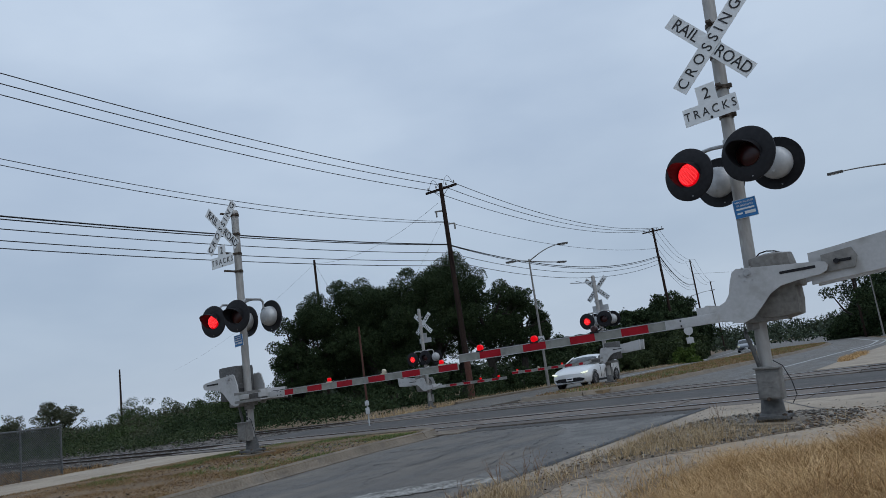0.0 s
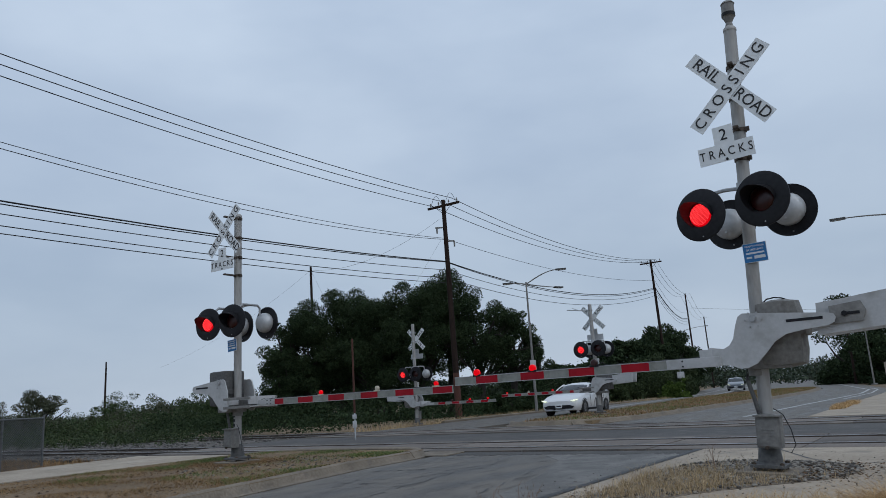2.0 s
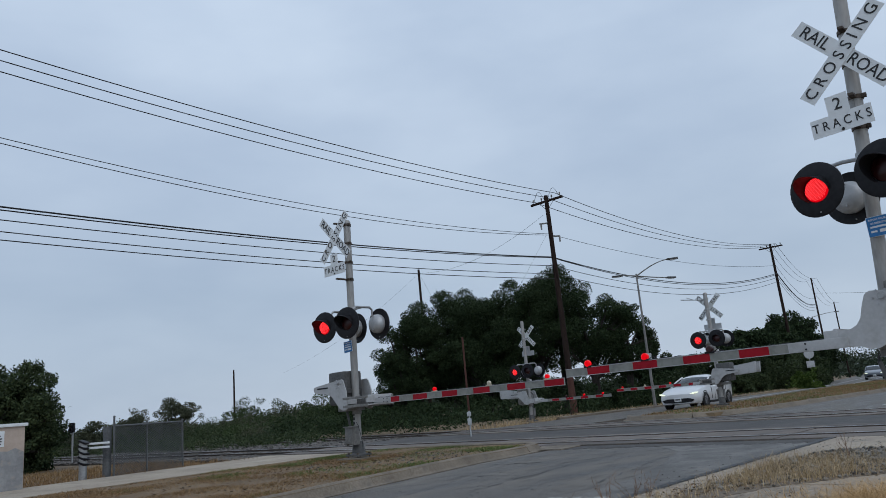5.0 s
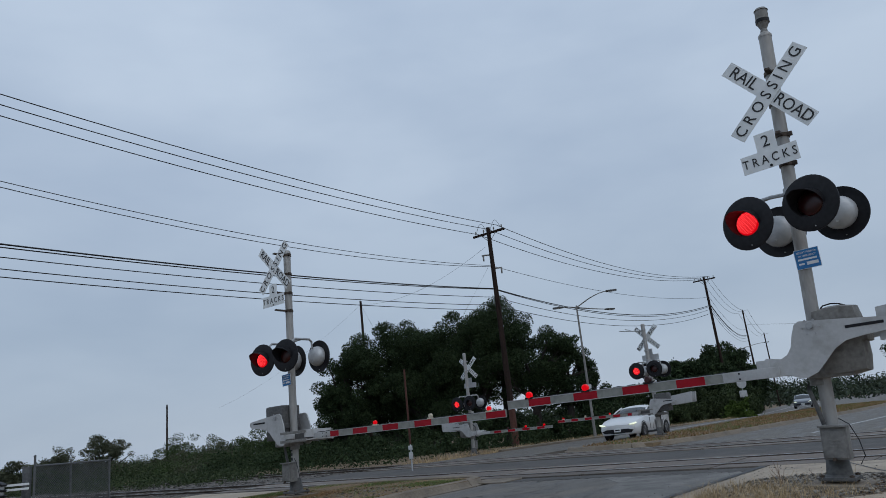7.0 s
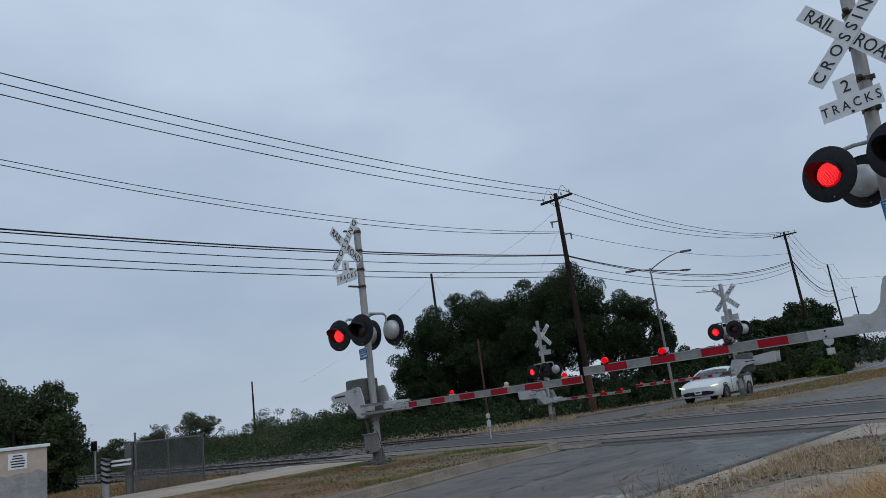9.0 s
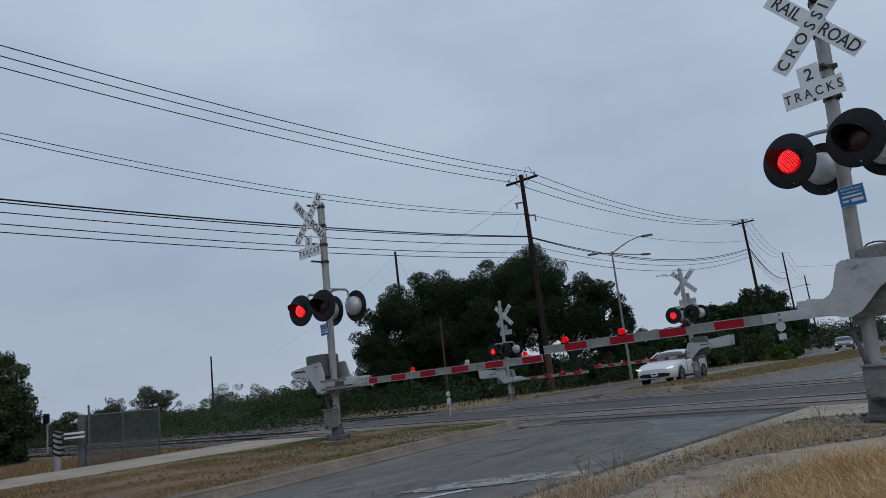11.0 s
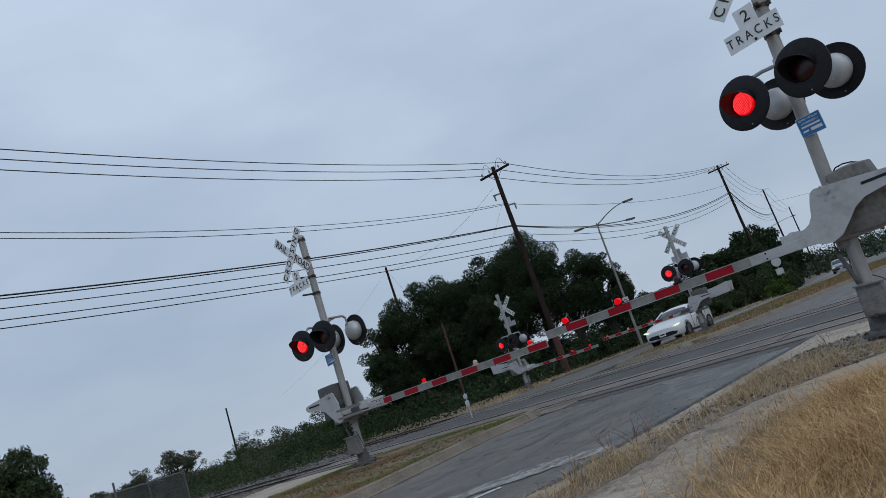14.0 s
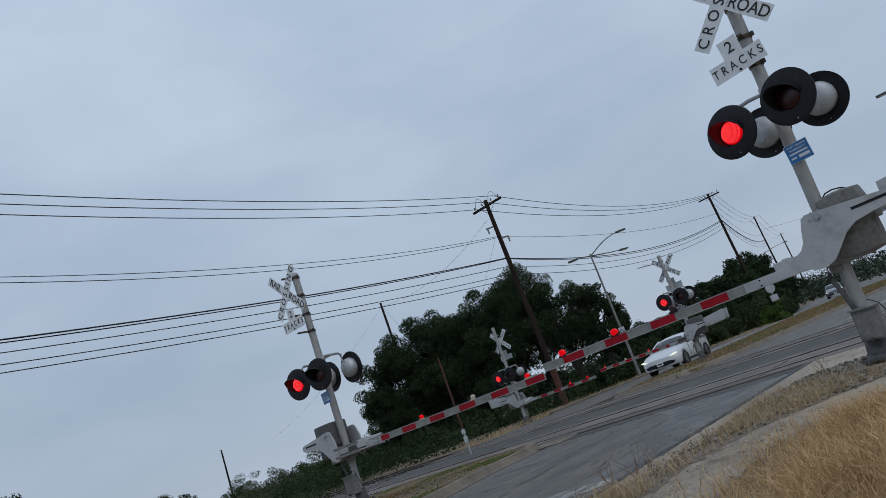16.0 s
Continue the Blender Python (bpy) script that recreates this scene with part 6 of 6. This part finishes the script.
for A, B in zip(rows, rows[1:]):
    for k in range(11):
        bm.faces.new((A[k], A[k + 1], B[k + 1], B[k]))
single("verge_bank", bm, M_SOIL, "low grassy bank of the verge", "ground", "structure")

# gravel and dry grass patch round the near signal
PA = [3.2, 4.5, 5.6, 6.4, 7.0, 7.9, 8.6, 9.3, 9.8, 10.1, 10.4]
PR = [-3.15, -2.95, -2.95, -2.85, -2.55, -1.9, -1.25, -1.15, -1.3, -1.6, -2.5]
PL = [-3.5, -3.45, -3.4, -3.38, -3.36, -3.34, -3.32, -3.3, -3.25, -3.1, -2.7]
single("gravel_patch", strip([(aa, ll + random.uniform(-0.05, 0.05), rr + random.uniform(-0.06, 0.06)) for aa, ll, rr in fine(list(zip(PA, PL, PR)), 0.12)], 0.0, 0.0245), M_BARE, "bare gravelly patch round the signal", "ground", "structure", smooth=None)
inside = lambda a, b: (b > np.interp(a, PA, PL)) & (b < np.interp(a, PA, PR))
a, b, P = ab_points(60000, 3.2, 10.3, -3.5, -1.1, inside)
f = patchy(P, 1.8, 3.0)
dens = np.clip(0.75 + f, 0.1, 1) * np.clip((9.6 - a) / 1.2, 0.05, 1) * np.clip((np.hypot(a - 8.9, b + 2.0)) / 0.5, 0.3, 1) * np.where((a > 8.3) & (b > -1.85), 0.08, 1) * np.where((a > 5.1) & (a < 6.9), 0.30, 1) * np.where(a > 7.4, 0.6, 1)
keep = rng.random(len(P)) < dens * 0.6
P, f, a = P[keep], f[keep], a[keep]
P[:, 2] = 0.03
h = (0.07 + 0.08 * np.clip(f + 0.4, 0, 1)) * rng.uniform(0.4, 1.5, len(P))
ob = new("patch_grass", quads("patch_grass", blades(P, h, 0.0022, 1.5), M_STRAW))
tagged(ob, "short dry straw grass round the signal", "grass", "", "stuff")
# dead leaf litter on the patch, thickest beside the mast's foot
a, b, P = ab_points(26000, 4.0, 10.3, -3.55, -0.6, lambda a, b: rng.random(len(a)) < np.clip(0.9 * np.exp(-((a - 9.2) ** 2 / 0.5 + (b + 1.55) ** 2 / 0.25)) + 0.35 * np.exp(-((a - 6.0) ** 2 / 0.9 + (b + 3.25) ** 2 / 0.06)) + 0.035 * inside(a, b), 0, 1))
P[:, 2] = 0.03 + 0.012 * rng.random(len(P))
V = leaves(P, 0.021)
V[:, :, 2] = (V[:, :, 2] - P[:, None, 2]) * 0.3 + P[:, None, 2]
Q = ab_points(11000, 4.5, 10.4, -13.3, -8.0, lambda a, b: (b < np.interp(a, [5, 12], [-8.1, -9.2])) & (rng.random(len(a)) < np.clip(0.75 * np.exp(-((a - 8.9) ** 2 / 1.2 + (b + 11.4) ** 2 / 1.0)) + 0.10, 0, 1)))[2]
Q[:, 2] = 0.125
U = leaves(Q, 0.024)
U[:, :, 2] = (U[:, :, 2] - Q[:, None, 2]) * 0.4 + Q[:, None, 2]
V = np.concatenate([V, U])
ob = new("leaf_litter", quads("leaf_litter", V, M_LITTER))
tagged(ob, "brown dead leaves and litter round the mast's foot", "litter", "", "stuff")
# stones
ico = bmesh.new()
bmesh.ops.create_icosphere(ico, subdivisions=1, radius=1.0)
iv = np.array([v.co[:] for v in ico.verts])
it = [tuple(v.index for v in fc.verts) for fc in ico.faces]
ico.free()


def stones(name, P, size, label, mt=M_STONE):
    V, F = [], []
    for i, p in enumerate(P):
        s = size * rng.uniform(0.4, 1.4) * np.array([rng.uniform(0.7, 1.3), rng.uniform(0.7, 1.3), rng.uniform(0.4, 0.8)])
        V.append(iv * s * rng.uniform(0.8, 1.2, (12, 1)) + p)
        F += [tuple(j + 12 * i for j in t) for t in it]
    me = bpy.data.meshes.new(name)
    me.from_pydata(np.concatenate(V).tolist(), [], F)
    me.materials.append(mt)
    return tagged(new(name, me), label, "gravel", "", "stuff")


a, b, P = ab_points(4200, 6.5, 10.3, -3.4, -1.1, inside)
k = rng.random(len(P)) < np.where((a > 8.2), 0.95, 0.25)
P = P[k]
P[:, 2] = 0.035
stones("gravel", P, 0.022, "loose grey and brown gravel round the signal")
a, b, P = ab_points(2900, 11.0, 20.5, -40, -19.4, lambda a, b: np.ones(len(a), bool))
P[:, 2] = -0.03
stones("ballast_stones", P, 0.05, "loose crushed grey ballast stones", M_BALLASTSTONE)

# grass of the medians and verges
ma = [r[0] for r in MED]
ml, mr = [r[1] for r in MED], [r[2] for r in MED]
a, b, P = ab_points(150000, 2.5, 11.6, -13.8, -7.3, lambda a, b: (b > np.interp(a, ma, ml) + 0.1) & (b < np.interp(a, ma, mr) - 0.22))
f = patchy(P, 0.9, 7.0)
green = (rng.random(len(P)) < np.clip(f * 1.2 + 0.48 + 0.16 * (a - 9.2), 0, 0.95)) & (np.hypot(a - 9.2, b + 11.5) > 0.9)
dens = 0.8 * np.clip(0.75 + f, 0.3, 1) * np.where((a > 7.0) & (a < 10.2) & (b > -10.6) & (b < -8.9), 0.25, 1)
keep = rng.random(len(P)) < dens
P[:, 2] = 0.10
h = (0.014 + 0.03 * np.clip(f + 0.5, 0, 1)) * rng.uniform(0.4, 1.7, len(P))
for nm, sel, mt, lb in (("median_dry_grass", keep & ~green, M_STUBBLE, "short dry brown grass on the median"), ("median_green_grass", keep & green, M_GREEN, "short green grass on the median")):
    ob = new(nm, quads(nm, blades(P[sel], h[sel], 0.0045, 1.8), mt))
    tagged(ob, lb, "grass", "", "stuff")
bm_p = ab_points(110, 7.0, 10.6, -11.2, -8.9, lambda a, b: b < np.interp(a, ma, mr) - 0.25)[2]
bm_p[:, 2] = 0.115
stones("median_gravel", bm_p, 0.024, "loose stones and litter-pale gravel on the median")
fa = [r[0] for r in FMED]
a, b, P = ab_points(26000, 22.8, 74, -15.6, -8.7, lambda a, b: (b > np.interp(a, fa, [r[1] for r in FMED]) + 0.1) & (b < np.interp(a, fa, [r[2] for r in FMED]) - 0.25))
P[:, 2] = 0.09
green = rng.random(len(P)) < np.clip(0.22 + patchy(P, 0.4, 9.0), 0.05, 0.6)
h = 0.075 * rng.uniform(0.5, 1.6, len(P))
for nm, sel, mt, lb in (("far_median_dry_grass", ~green, M_STUBBLE, "dry ochre grass on the far median"), ("far_median_green_grass", green, M_GREEN, "patches of green grass on the far median")):
    ob = new(nm, quads(nm, blades(P[sel], h[sel], 0.012, 0.9), mt))
    tagged(ob, lb, "grass", "", "stuff")
a, b, P = ab_points(9000, 22.5, 60, -22.5, -19.5, lambda a, b: rng.random(len(a)) < np.clip(1.1 - (-19.5 - b) * 0.4, 0.0, 1))
P[:, 2] = -0.09
ob = new("verge_grass", quads("verge_grass", blades(P, 0.18 * rng.uniform(0.3, 1.8, len(P)), 0.010, 0.8), M_STRAW))
tagged(ob, "dry straw grass along the far verge", "grass", "", "stuff")
a, b, P = ab_points(9000, 4, 11.3, -27, -18.3, lambda a, b: np.ones(len(a), bool))
P[:, 2] = -0.09
ob = new("trackside_grass", quads("trackside_grass", blades(P, 0.12 * rng.uniform(0.3, 1.6, len(P)), 0.007, 0.8), M_STUBBLE))
tagged(ob, "dry straw grass beside the railway", "grass", "", "stuff")

a, b, P = ab_points(42000, 21.9, 70, -4.5, 16, lambda a, b: (b > np.interp(a, [21.6, 24, 30, 42, 50, 54, 68.7, 76], [1.6, -0.5, -1.4, -2.0, -2.6, -3.9, -6.2, -7.2])) & (rng.random(len(a)) < np.clip(26 / a, 0.3, 1)))
f = patchy(P, 0.35, 4.0)
P[:, 2] = -0.09
green = rng.random(len(P)) < np.clip(0.25 + f + (a - 30) * 0.008, 0.03, 0.6)
h = 0.15 * np.clip(0.8 + f, 0.4, 1.5) * rng.uniform(0.4, 1.5, len(P))
for nm, sel, mt, lb in (("right_verge_dry_grass", ~green, M_DRY, "dry straw grass on the verge beyond the tracks"), ("right_verge_green_grass", green, M_GREEN, "greenish grass on the verge beyond the tracks")):
    ob = new(nm.replace("right_", ""), quads(nm, blades(P[sel], h[sel], 0.012, 0.9), mt))
    tagged(ob, lb, "grass", "", "stuff")
a, b, P = ab_points(2600, 25.4, 30.6, -3.72, -3.25, lambda a, b: rng.random(len(a)) < np.exp(-((b + 3.5) / 0.16) ** 2))
P[:, 2] = 0.015
ob = new("edge_tuft", quads("edge_tuft", blades(P, 0.12 * rng.uniform(0.4, 1.4, len(P)), 0.009, 1.0), M_DRY))
tagged(ob, "dry grass growing in the joint at the road's edge", "grass", "", "stuff")

# dirt, leaf scraps and pebbles strewn over the concrete and the road's edge
a, b, P = ab_points(5000, 3.0, 12.0, -4.4, 3.0, lambda a, b: rng.random(len(a)) < np.clip(0.12 + 0.8 * np.exp(-np.abs(b + 3.5) / 0.25) + 0.5 * np.exp(-np.abs(b - np.interp(a, PA, PR)) / 0.2) + 0.5 * np.exp(-np.abs(b - np.interp(a, EDGE_A, EDGE_B)) / 0.2), 0, 1))
P[:, 2] = 0.024
stones("dirt_scraps", P, 0.008, "small dirt crumbs and pebbles on the concrete")
a, b, P = ab_points(26000, 3.0, 9.0, -3.9, 0.0, lambda a, b: np.exp(-np.abs(b + 0.06 - np.interp(a, EDGE_A, EDGE_B)) / 0.22) > rng.random(len(a)))
P[:, 2] = 0.03 + bank(a, b) * (b > np.interp(a, EDGE_A, EDGE_B))
ob = new("edge_grass", quads("edge_grass", blades(P, 0.10 * rng.uniform(0.3, 1.5, len(P)), 0.002, 2.2), M_DRY))
tagged(ob, "flattened dry grass lapping over the footpath's edge", "grass", "", "stuff")

# dead weeds standing at the road's edge
for wa, wb, hgt in ((5.3, -3.45, 0.34), (5.6, -3.4, 0.30), (5.9, -3.42, 0.26), (4.6, -3.4, 0.24), (9.2, -2.7, 0.32)):
    bm = bmesh.new()
    for k in range(7):
        p = Vector((0, 0, 0))
        an, ln = rng.uniform(0, math.tau), rng.uniform(0.5, 1.0) * hgt
        pts, d = [p], Vector((math.cos(an) * 0.5, math.sin(an) * 0.5, 1)).normalized()
        for q in range(4):
            p = p + d * ln / 4
            d = (d + Vector((rng.uniform(-0.3, 0.3), rng.uniform(-0.3, 0.3), 0))).normalized()
            pts.append(p)
            if q:
                e = (d + Vector((rng.uniform(-1, 1), rng.uniform(-1, 1), 0.2))).normalized()
                tube(bm, [p, p + e * ln * 0.22], [0.0018, 0.0008], 4)
        tube(bm, pts, [0.003, 0.0026, 0.0022, 0.0016, 0.001], 4)
    ob = single("dead_weed", bm, M_WEED, "dry branching brown weed at the road edge", "weed", "", "dead weeds", smooth=None)
    ob.location = W(wa, wb, 0.02)
